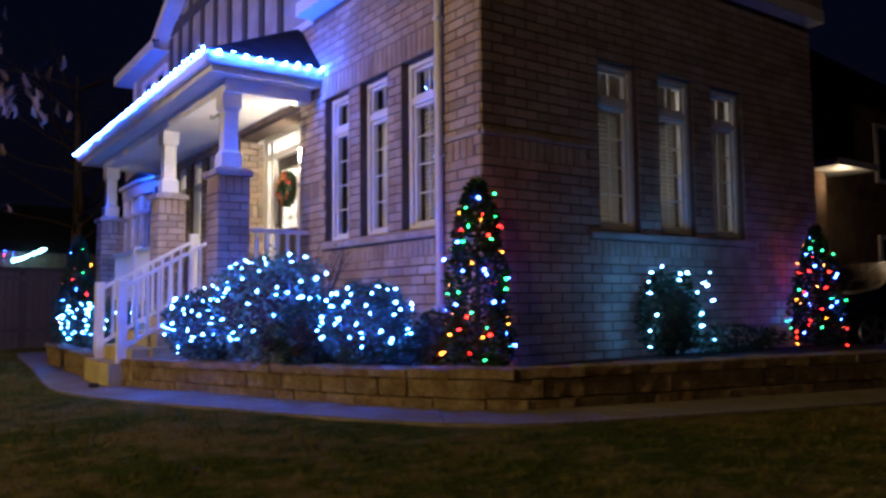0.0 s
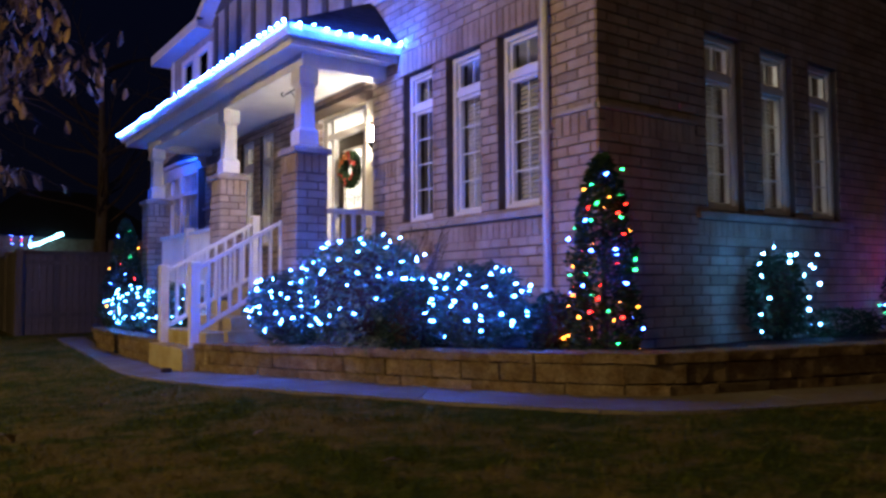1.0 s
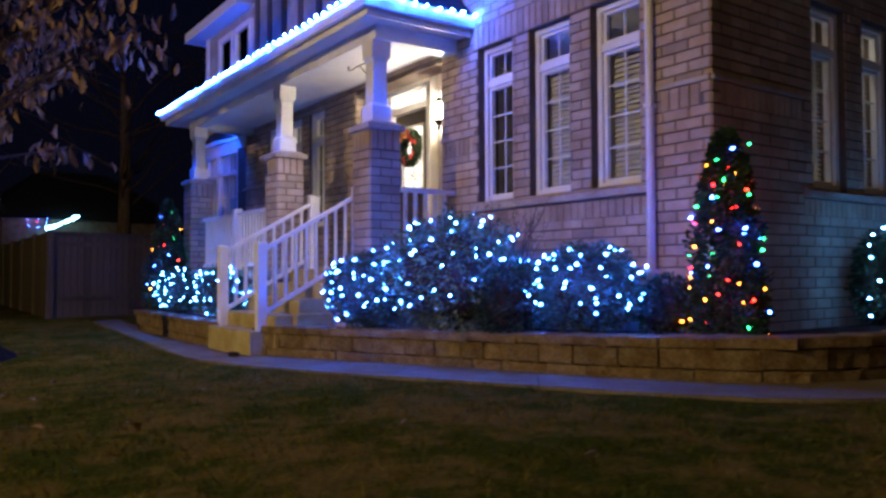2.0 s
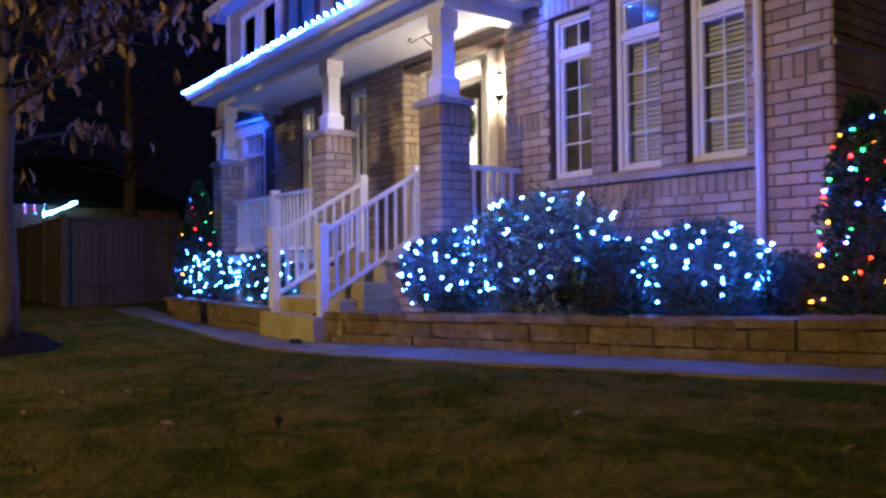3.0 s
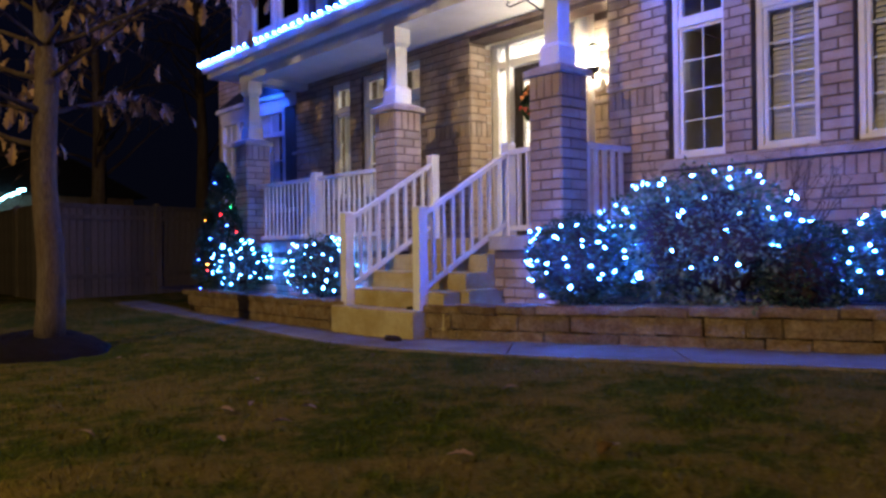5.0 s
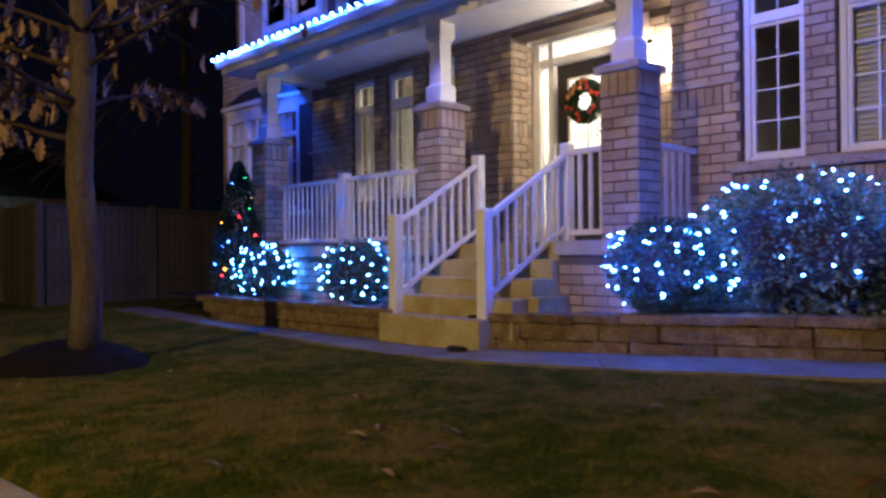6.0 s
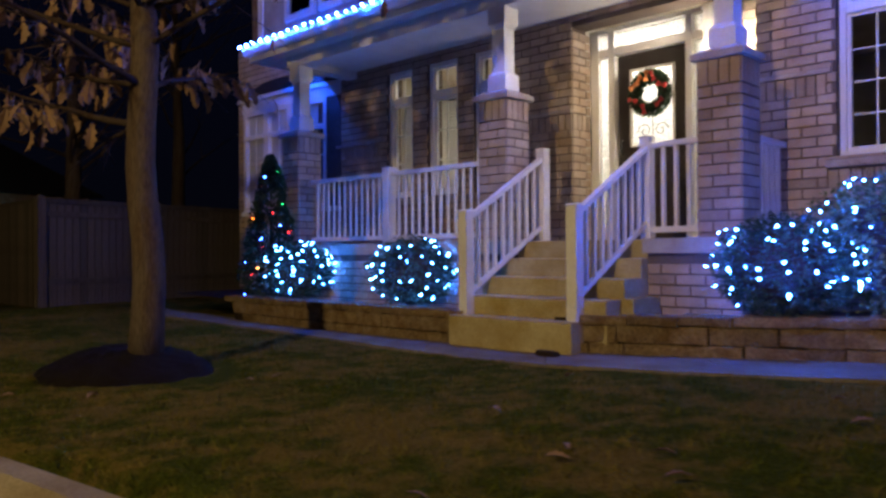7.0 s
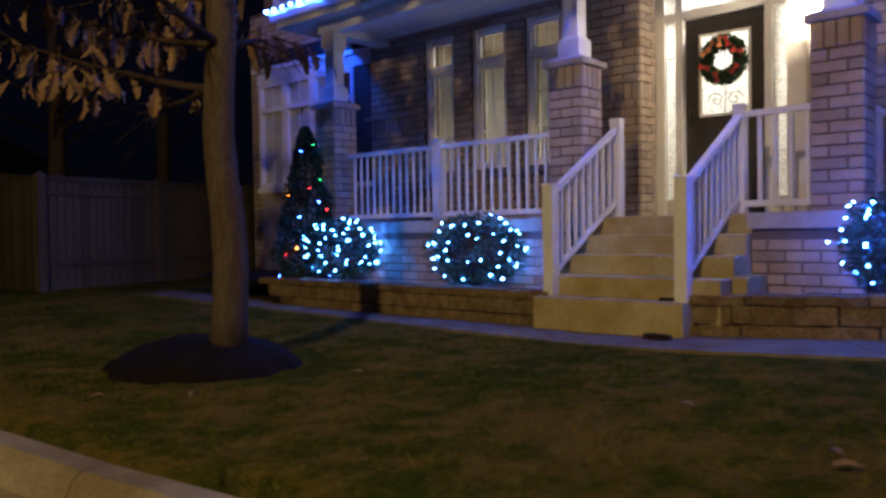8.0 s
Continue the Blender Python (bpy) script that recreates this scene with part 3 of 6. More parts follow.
part("mortar_bed", bm, M_MORTAR, wall_side, at=pose(0.28, 0, 0))


def stone_band(parent, m, a, b, z, ht=0.055, proud=0.03, name="stone_ledge"):
    bm = bmesh.new()
    hexa(bm, [(a, -proud, z), (b, -proud, z), (b, 0.01, z), (a, 0.01, z)], [(a, -proud, z + ht * 0.75), (b, -proud, z + ht * 0.75), (b, 0.01, z + ht), (a, 0.01, z + ht)])
    return part(name, bm, M_STONE, parent, bevel=0.004, at=m)


for a, b in ((fy(0.53), fy(0.0)), (fy(3.68), fy(3.02)), (fy(6.66), fy(5.76)), (fy(10.0), fy(8.92))):
    stone_band(wall_front, FM, a, b, 2.43)
stone_band(wall_front, FM, fy(3.06), fy(0.60), 1.585, 0.085, 0.06, "stone_sill")
stone_band(wall_front, FM, fy(8.95), fy(6.6), 1.53, 0.085, 0.05, "stone_sill")
stone_band(wall_side, SM, 0.0, 1.3, 2.43)
stone_band(wall_side, SM, 1.3, 4.05, 1.565, 0.085, 0.05, "stone_sill")


# ---- windows ----
def pane_sheet(parent, x0, x1, y, z0, z1, m=None):
    """A sheet of clear glass that faces out of its wall."""
    ob = new("pane", mesh_from("pane", [(x0, y, z0), (x1, y, z0), (x1, y, z1), (x0, y, z1)], [(0, 1, 2, 3)], M_GLASS))
    ob.parent = parent
    if m is not None:
        ob.matrix_basis = m
    ob.visible_shadow = False
    return ob


def window(number, m, w, h, label, bar=None, cols=2, rows=4, blind=0.0, slat_tilt=35):
    """A tall fixed window with transom light, grille bars and, where blind > 0, a slatted blind down to that share of its height."""
    top = thing("window_%d" % number, label, "window", m, kind="structure")
    bar = bar or h * 0.77
    bm = bmesh.new()
    t = 0.055
    box(bm, 0, t, 0.015, 0.13, 0, h)
    box(bm, w - t, w, 0.015, 0.13, 0, h)
    box(bm, t, w - t, 0.015, 0.13, h - t, h)
    box(bm, t, w - t, 0.010, 0.13, 0, t)
    part("window_frame", bm, M_VINYL, top, bevel=0.005)
    boxpart("transom_bar", (t, w - t, 0.02, 0.12, bar, bar + 0.075), M_VINYL, top, bevel=0.004)
    bm = bmesh.new()
    s = 0.032
    for z0, z1 in ((t, bar), (bar + 0.075, h - t)):
        box(bm, t, t + s, 0.05, 0.10, z0, z1)
        box(bm, w - t - s, w - t, 0.05, 0.10, z0, z1)
        box(bm, t + s, w - t - s, 0.05, 0.10, z0, z0 + s)
        box(bm, t + s, w - t - s, 0.05, 0.10, z1 - s, z1)
    part("sash", bm, M_VINYL, top, bevel=0.003)
    bm = bmesh.new()
    x0, x1 = t + s, w - t - s
    for k in range(1, cols):
        x = x0 + (x1 - x0) * k / cols
        box(bm, x - 0.008, x + 0.008, 0.072, 0.086, t + s, bar - s)
        box(bm, x - 0.008, x + 0.008, 0.072, 0.086, bar + 0.075 + s, h - t - s)
    for k in range(1, rows):
        z = t + s + (bar - t - 2 * s) * k / rows
        box(bm, x0, x1, 0.073, 0.085, z - 0.008, z + 0.008)
    part("grille", bm, M_VINYL, top)
    for z0, z1 in ((t + s, bar - s), (bar + 0.075 + s, h - t - s)):
        pane_sheet(top, x0, x1, 0.068, z0, z1)
    if blind:
        n = int((bar - t) * blind / 0.046)
        sl = bmesh.new()
        c, q = 0.024 * math.cos(radians(slat_tilt)), 0.024 * math.sin(radians(slat_tilt))
        hexa(sl, [(x0 + 0.004, -c, -q - 0.001), (x1 - 0.004, -c, -q - 0.001), (x1 - 0.004, c, q - 0.001), (x0 + 0.004, c, q - 0.001)], [(x0 + 0.004, -c, -q + 0.0015), (x1 - 0.004, -c, -q + 0.0015), (x1 - 0.004, c, q + 0.0015), (x0 + 0.004, c, q + 0.0015)])
        sm = bpy.data.meshes.new("slat")
        sl.to_mesh(sm)
        sl.free()
        sm.materials.append(M_BLIND)
        for k in range(n):
            share("slat", sm, top, Matrix.Translation((0, 0.155, bar - 0.03 - k * 0.046)))
        boxpart("blind_rail", (x0, x1, 0.135, 0.175, bar - 0.005, bar + 0.03), M_BLIND, top)
    return top


num = 1
for i, (a, b, c, d) in enumerate(FRONT_WINDOWS):
    window(num, FM @ Matrix.Translation((a, 0.07, c)), b - a, d - c, ("tall narrow white-framed window with dark panes and grille bars", "tall narrow white-framed window with grille bars and a half-closed blind", "tall narrow white-framed window with a lowered slatted blind")[i], blind=(0, 1.0, 1.0)[i], slat_tilt=(0, 58, 54)[i], bar=1.27)
    num += 1
for i, (a, b, c, d) in enumerate(PORCH_WINDOWS):
    window(num, FM @ Matrix.Translation((a, 0.02, c)), b - a, d - c, ("tall porch window with dark lower pane and lit transom", "tall porch window with closed white blind and lit transom", "tall porch window with white blind behind the brick pillar")[i], blind=1.0, slat_tilt=(74, 64, 66)[i], bar=1.30, rows=3)
    num += 1
for i, (a, b, c, d) in enumerate(SIDE_WINDOWS):
    window(num, SM @ Matrix.Translation((a, 0.05, c)), b - a, d - c, "tall side window with lowered slatted blind and dimly lit transom", blind=1.0, slat_tilt=(52, 52, 66)[i], bar=1.27)
    num += 1

# ---- rooms behind the windows ----
rooms = thing("interior_walls", "plain cream plastered rooms behind the windows", "interior wall", kind="structure")
for dims in ((0.28, 4.7, 4.16, 4.34, 0.9, 3.62), (0.28, 4.7, 5.78, 5.96, 0.9, 3.62), (4.6, 4.7, 0.28, 12.4, 0.9, 3.62), (0.28, 4.7, 9.3, 9.4, 0.9, 3.62), (2.9, 3.0, 4.34, 5.78, 0.9, 3.62)):
    boxpart("partition", dims, M_PLASTER, rooms, bevel=0)
tagged(boxpart("interior_floor", (0.28, 4.7, 0.28, 12.4, 0.80, 0.9), M_FLOOR, None, bevel=0), "brown board floor inside the house", "floor", kind="structure")
tagged(boxpart("ceiling", (0.28, 4.7, 0.28, 12.4, 3.62, 3.75), M_PLASTER, None, bevel=0), "cream plaster ceiling inside the house", "ceiling", kind="structure")
for name, dims in (("wall_back", (5.12, 5.4, 0.28, NORTH, BASE, 5.7)), ("wall_north", (0.28, 5.12, NORTH - 0.3, NORTH, BASE, 5.7))):
    tagged(boxpart(name, dims, M_NEIGHBOUR, None, bevel=0), "plain brick wall closing the house", "brick wall", kind="structure")

# ---- entry: reveals, door, sidelights ----
bm = bmesh.new()
box(bm, 0.40, 0.60, 3.68, 4.36, 0.05, 3.62)
part("recess_wall", bm, M_MORTAR, wall_front)
stone_band(wall_front, pose(0.40, 4.36, 0, 0, 0, -90), 0, 0.68, 2.43)
entry = thing("door_surround", "white door surround with lit sidelights and transom", "door frame", FM @ Matrix.Translation((ENTRY[0] + 0.045, 0.385, 0)), kind="structure")
W = 1.40
z0, z1, zt, zh = 0.98, 3.36, 3.09, 3.20
d0, d1 = 0.265, W - 0.275
bm = bmesh.new()
for a, b in ((-0.048, 0.06), (d0 - 0.075, d0), (d1, d1 + 0.075), (W - 0.06, W)):
    box(bm, a, b, 0, 0.14, z0, z1)
part("jamb", bm, M_WHITE, entry, bevel=0.006)
bm = bmesh.new()
box(bm, 0.06, d0 - 0.075, 0.005, 0.135, zt, zh - 0.02)
box(bm, d0, d1, 0.005, 0.135, zt, zh - 0.02)
box(bm, d1 + 0.075, W - 0.06, 0.005, 0.135, zt, zh - 0.02)
part("transom_bar", bm, M_WHITE, entry, bevel=0.005)
bm = bmesh.new()
box(bm, -0.047, W + 0.002, -0.012, 0.14, z1, z1 + 0.05)
part("head", bm, M_WHITE, entry, bevel=0.006)
for a, b, c, d in ((0.06, d0 - 0.075, z0 + 0.18, zt), (d1 + 0.075, W - 0.06, z0 + 0.18, zt), (0.06, d0 - 0.075, zh - 0.02, z1), (d0, d1, zh - 0.02, z1), (d1 + 0.075, W - 0.06, zh - 0.02, z1)):
    bm = bmesh.new()
    box(bm, a, b, 0.07, 0.076, c, d)
    ob = part("pane", bm, M_FROST, entry, "bright patterned glass")
    ob.visible_shadow = False
    if c < 2:
        bm = bmesh.new()
        for k in range(1, 5):
            z = c + (d - c) * k / 5
            box(bm, a, b, 0.06, 0.069, z - 0.006, z + 0.006)
        part("lead_bar", bm, M_VINYL, entry)
bm = bmesh.new()
box(bm, 0.06, d0 - 0.075, 0.03, 0.12, z0, z0 + 0.18)
box(bm, d1 + 0.075, W - 0.06, 0.03, 0.12, z0, z0 + 0.18)
part("sidelight_panel", bm, M_WHITE, entry, bevel=0.004)
boxpart("threshold", (0, W, -0.08, 0.14, 0.93, z0), M_CONCRETE, entry)

door = thing("door_1", "dark brown front door with leaded glass, closed, with a wreath", "door", FM @ Matrix.Translation((ENTRY[0] + 0.045 + d0, 0.445, z0)), kind="structure")
dw, dh = d1 - d0, zt - z0
gx0, gx1, gz0, gz1 = dw / 2 - 0.275, dw / 2 + 0.275, 1.05, 1.93
bm = bmesh.new()
box(bm, 0.004, gx0, 0.02, 0.065, 0.01, dh - 0.004)
box(bm, gx1, dw - 0.004, 0.02, 0.065, 0.01, dh - 0.004)
box(bm, gx0, gx1, 0.02, 0.065, 0.01, gz0)
box(bm, gx0, gx1, 0.02, 0.065, gz1, dh - 0.004)
part("door_slab", bm, M_DOOR, door)
bm = bmesh.new()
for a, b in ((gx0 + 0.02, dw / 2 - 0.03), (dw / 2 + 0.03, gx1 - 0.02)):
    box(bm, a, b, 0.012, 0.022, 0.22, 0.86)
part("raised_panel", bm, M_DOOR, door, bevel=0.004)
bm = bmesh.new()
for a, b, c, d in ((gx0, gx0 + 0.03, gz0, gz1), (gx1 - 0.03, gx1, gz0, gz1), (gx0 + 0.03, gx1 - 0.03, gz0, gz0 + 0.03), (gx0 + 0.03, gx1 - 0.03, gz1 - 0.03, gz1)):
    box(bm, a, b, 0.008, 0.03, c, d)
part("glass_frame", bm, M_WHITE, door, bevel=0.004)
bm = bmesh.new()
box(bm, gx0 + 0.03, gx1 - 0.03, 0.036, 0.041, gz0 + 0.03, gz1 - 0.03)
part("pane", bm, M_FROST, door).visible_shadow = False
bm = bmesh.new()
for sx in (-1, 1):
    for cz, rad in ((1.22, 0.085), (1.42, 0.06), (1.72, 0.085)):
        tube(bm, [(dw / 2 + sx * (0.10 + rad * (1 - k / 22) * math.cos(k * 0.45)), 0.03, cz + rad * (1 - k / 22) * math.sin(k * 0.45)) for k in range(20)], 0.006, 5)
tube(bm, [(dw / 2, 0.03, gz0 + 0.03), (dw / 2, 0.03, gz1 - 0.03)], 0.005, 5)
part("iron_scroll", bm, M_BLACK, door, "black iron scrollwork")
bm = bmesh.new()
tube(bm, [(0.07, 0.02, 0.98), (0.07, -0.035, 0.99), (0.07, -0.04, 1.06), (0.07, -0.035, 1.13), (0.07, 0.02, 1.14)], 0.010, 8)
part("door_handle", bm, M_BLACK, door, "black pull handle")

wreath = thing("wreath", "round evergreen wreath with orange and red bows on the door", "wreath", FM @ Matrix.Translation((ENTRY[0] + 0.045 + d0 + dw / 2, 0.41, 2.60)))
rng = np.random.default_rng(4)
ang, tub = rng.uniform(0, 6.283, 2600), rng.uniform(0, 6.283, 2600)
rr = 0.055 * np.sqrt(rng.uniform(0.2, 1, 2600))
rad = 0.185 + rr * np.cos(tub)
cen = np.stack([rad * np.cos(ang), rr * np.sin(tub) * 0.8, rad * np.sin(ang)], 1)
nor = np.stack([np.cos(ang) * np.cos(tub), np.sin(tub), np.sin(ang) * np.cos(tub)], 1)
leaf_cloud("evergreen_ring", cen, nor, 0.045, M_CEDAR, wreath, 4)
bm = bmesh.new()
tube(bm, [(0.185 * math.cos(k * 0.314), 0.0, 0.185 * math.sin(k * 0.314)) for k in range(21)], 0.03, 8)
part("wire_ring", bm, M_TWIG, wreath)
for a, mat in ((95, M_BOW_ORANGE), (70, M_BOW_RED), (125, M_BOW_ORANGE), (20, M_BOW_RED), (200, M_BOW_RED), (150, M_BOW_ORANGE), (320, M_BOW_RED), (255, M_BOW_RED)):
    bm = bmesh.new()
    for s in (-1, 1):
        hexa(bm, [(0, -0.05, -0.012), (0, -0.05, 0.012), (s * 0.055, -0.075, 0.032), (s * 0.055, -0.075, -0.026)], [(0, -0.042, -0.012), (0, -0.042, 0.012), (s * 0.055, -0.05, 0.032), (s * 0.055, -0.05, -0.026)])
    bmesh.ops.create_icosphere(bm, subdivisions=1, radius=0.018, matrix=Matrix.Translation((0, -0.055, 0)))
    part("bow", bm, mat, wreath, at=pose(0.185 * math.cos(radians(a)), 0, 0.185 * math.sin(radians(a)), 0, a, 0))


# ---- porch ----
PF = 0.97
porch = thing("porch_floor", "grey concrete porch slab on a brick base", "porch", kind="structure")
bm = bmesh.new()
box(bm, -1.27, 0.0, 3.26, 4.18, PF - 0.13, PF)
box(bm, -0.98, 0.0, 4.18, 5.74, PF - 0.13, PF)
box(bm, -1.27, 0.0, 5.74, 10.1, PF - 0.13, PF)
box(bm, 0.0, 0.5, 3.68, 5.76, PF - 0.13, PF - 0.045)
part("slab", bm, M_CONCRETE, porch)
bm = bmesh.new()
box(bm, -1.21, -0.02, 3.32, 4.16, 0.05, PF - 0.13)
box(bm, -1.21, -0.02, 5.76, 10.04, 0.05, PF - 0.13)
part("base", bm, M_MORTAR, porch)

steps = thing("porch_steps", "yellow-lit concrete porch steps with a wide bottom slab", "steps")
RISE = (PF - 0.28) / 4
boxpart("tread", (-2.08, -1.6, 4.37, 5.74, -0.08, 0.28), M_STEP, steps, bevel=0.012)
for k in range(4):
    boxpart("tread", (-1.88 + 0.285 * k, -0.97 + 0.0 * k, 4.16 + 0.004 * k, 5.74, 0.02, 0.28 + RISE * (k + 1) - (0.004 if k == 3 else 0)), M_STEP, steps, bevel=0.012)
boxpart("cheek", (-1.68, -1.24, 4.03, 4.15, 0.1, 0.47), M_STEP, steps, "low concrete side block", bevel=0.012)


def post(name, x, y, z0, z1, w, parent, cap=True):
    bm = bmesh.new()
    box(bm, x - w / 2, x + w / 2, y - w / 2, y + w / 2, z0, z1 - (0.02 if cap else 0))
    if cap:
        c = w / 2 + 0.008
        hexa(bm, [(x - c, y - c, z1 - 0.02), (x + c, y - c, z1 - 0.02), (x + c, y + c, z1 - 0.02), (x - c, y + c, z1 - 0.02)], [(x - c + 0.01, y - c + 0.01, z1), (x + c - 0.01, y - c + 0.01, z1), (x + c - 0.01, y + c - 0.01, z1), (x - c + 0.01, y + c - 0.01, z1)])
    return part(name, bm, M_WHITE, parent, bevel=0.004)


def railing(label, a, b, za, zb, ha, hb, gap=0.105, ends=(), wide=0.034):
    """White railing from plan point a to b: bottom rail at za..zb, top rail ha..hb, with square balusters."""
    top = thing("railing", label, "railing", group="porch railings")
    a, b = Vector((*a, 0)), Vector((*b, 0))
    d = b - a
    n = Vector((-d.y, d.x, 0)).normalized()
    for name, z0, z1, ht, w in (("bottom_rail", za, zb, 0.055, 0.04), ("top_rail", ha, hb, 0.05, 0.065)):
        bm = bmesh.new()
        hexa(bm, [a + n * w / 2 + Vector((0, 0, z0)), b + n * w / 2 + Vector((0, 0, z1)), b - n * w / 2 + Vector((0, 0, z1)), a - n * w / 2 + Vector((0, 0, z0))],
             [a + n * w / 2 + Vector((0, 0, z0 + ht)), b + n * w / 2 + Vector((0, 0, z1 + ht)), b - n * w / 2 + Vector((0, 0, z1 + ht)), a - n * w / 2 + Vector((0, 0, z0 + ht))])
        part(name, bm, M_WHITE, top, bevel=0.004)
    count = max(2, int(d.length / gap))
    for k in range(1, count):
        f = k / count
        p = a.lerp(b, f)
        bm = bmesh.new()
        lo, hi = za + (zb - za) * f + 0.05, ha + (hb - ha) * f + 0.01
        u = d.normalized() * wide / 2
        v = n * wide / 2
        hexa(bm, [p + u + v + Vector((0, 0, lo)), p - u + v + Vector((0, 0, lo)), p - u - v + Vector((0, 0, lo)), p + u - v + Vector((0, 0, lo))], [p + u + v + Vector((0, 0, hi)), p - u + v + Vector((0, 0, hi)), p - u - v + Vector((0, 0, hi)), p + u - v + Vector((0, 0, hi))])
        part("baluster", bm, M_WHITE, top)
    for x, y, z0, z1, w in ends:
        post("newel_post", x, y, z0, z1, w, top)
    return top


for y, who in ((5.645, "white stair railing with square newel posts, pillar side of steps"), (4.43, "white stair railing with square newel posts, beside the bushes")):
    railing(who, (-1.89, y), (-0.76, y), 0.45, 1.09, 1.16, 1.80, 0.115, [(-1.93, y, 0.28, 1.262, 0.105), (-0.72, y, PF, 1.945, 0.105)])
railing("short white porch railing between stair post and brick pillar", (-0.74, 4.38), (-0.82, 3.70), 1.03, 1.03, 1.82, 1.82, 0.12)
railing("white porch side railing between pillar and house front", (-0.80, 3.44), (-0.01, 3.44), 1.03, 1.03, 1.80, 1.80, 0.12)
railing("white porch front railing from pillar to middle post", (-0.95, 6.10), (-0.95, 7.74), 1.02, 1.02, 1.80, 1.80, 0.112, [(-0.95, 7.80, PF, 1.91, 0.12)], wide=0.027)
railing("white porch front railing reaching the far pillar", (-0.95, 7.86), (-0.95, 9.34), 1.02, 1.02, 1.80, 1.80, 0.112, wide=0.027)

PILLARS = [(3.34, 3.71), (5.77, 6.14), (9.36, 9.73)]
X0, X1, CAPZ = -1.17, -0.80, 2.44
pillar_things = []
for k, (a, b) in enumerate(PILLARS):
    top = thing("porch_pillar", ("blue-lit brick porch pillar with stone cap and white square column", "brick porch pillar beside the steps with stone cap and white column", "brick porch pillar at the far end with stone cap and white column")[k], "pillar", group="porch pillars")
    boxpart("core", (X0 + 0.001, X1 - 0.001, a + 0.001, b - 0.001, PF, CAPZ), M_MORTAR, top, bevel=0)
    bm = bmesh.new()
    o = 0.045
    box(bm, X0 - o, X1 + o, a - o, b + o, CAPZ, CAPZ + 0.06)
    hexa(bm, [(X0 - o + .01, a - o + .01, CAPZ + 0.06), (X1 + o - .01, a - o + .01, CAPZ + 0.06), (X1 + o - .01, b + o - .01, CAPZ + 0.06), (X0 - o + .01, b + o - .01, CAPZ + 0.06)], [(X0 + .04, a + .04, CAPZ + 0.10), (X1 - .04, a + .04, CAPZ + 0.10), (X1 - .04, b - .04, CAPZ + 0.10), (X0 + .04, b - .04, CAPZ + 0.10)])
    part("stone_cap", bm, M_STONE, top, "pale precast stone cap", bevel=0.006)
    cx, cy = (X0 + X1) / 2, (a + b) / 2
    bm = bmesh.new()
    steps_up = ((0.235, CAPZ + 0.10), (0.235, CAPZ + 0.27), (0.170, CAPZ + 0.31), (0.165, 3.20), (0.228, 3.25), (0.228, 3.42))
    for (w, z0), (v, z1) in zip(steps_up, steps_up[1:]):
        hexa(bm, [(cx + p * w / 2, cy + q * w / 2, z0) for p, q in ((-1, -1), (1, -1), (1, 1), (-1, 1))], [(cx + p * v / 2, cy + q * v / 2, z1) for p, q in ((-1, -1), (1, -1), (1, 1), (-1, 1))])
    part("column", bm, M_WHITE, top, "white painted square column with stepped base and head")
    pillar_things.append((top, a, b))

bracket = thing("plant_bracket", "black iron hanging-basket bracket on the porch column", "bracket")
bm = bmesh.new()
tube(bm, [(-0.985, 3.615, 3.02), (-0.985, 3.615, 3.28)], 0.010, 6)
tube(bm, [(-0.985, 3.62, 3.24), (-0.985, 3.86, 3.262), (-0.985, 4.12, 3.245), (-0.985, 4.17, 3.27), (-0.985, 4.15, 3.30), (-0.985, 4.12, 3.285)], 0.008, 6)
tube(bm, [(-0.985, 3.62, 3.05), (-0.985, 3.74, 3.13), (-0.985, 3.90, 3.255)], 0.008, 6)
part("iron_arm", bm, M_BLACK, bracket)

# eave: soffit, beam, fascia, gutter, shingled roof
roof = thing("porch_roof", "hipped porch roof with white fascia, soffit and dark shingles", "roof", kind="structure")
EX, E0, E1, EZ = -1.345, 3.10, 10.28, 3.745
bm = bmesh.new()
box(bm, -1.09, -0.87, 3.36, 9.74, 3.42, 3.60)
box(bm, -0.87, 0.0, 3.36, 3.58, 3.42, 3.60)
box(bm, -0.87, 0.0, 9.52, 9.74, 3.42, 3.60)
part("beam", bm, M_SOFFIT, roof, bevel=0.006)
bm = bmesh.new()
box(bm, -0.86, -0.001, 3.58, 9.52, 3.52, 3.55)
tagged(part("porch_ceiling", bm, M_SOFFIT), "white boarded porch ceiling", "ceiling", kind="structure")
bm = bmesh.new()
for k in range(50):
    y = 3.09 + (10.26 - 3.09) * k / 50
    box(bm, EX + 0.02, -1.09, y, y + 0.135, 3.575, 3.595)
for k in range(8):
    x = -1.08 + 1.07 * k / 8
    box(bm, x, x + 0.127, 3.08, 3.36, 3.575, 3.595)
    box(bm, x, x + 0.127, 9.74, 10.28, 3.575, 3.595)
part("soffit", bm, M_SOFFIT, roof)
bm = bmesh.new()
box(bm, EX, EX + 0.025, E0, E1, 3.55, EZ)
box(bm, EX + 0.025, 0.0, E0, E0 + 0.025, 3.55, EZ)
box(bm, EX + 0.025, 0.0, E1 - 0.025, E1, 3.55, EZ)
part("fascia", bm, M_SOFFIT, roof, "white aluminium fascia board")
bm = bmesh.new()
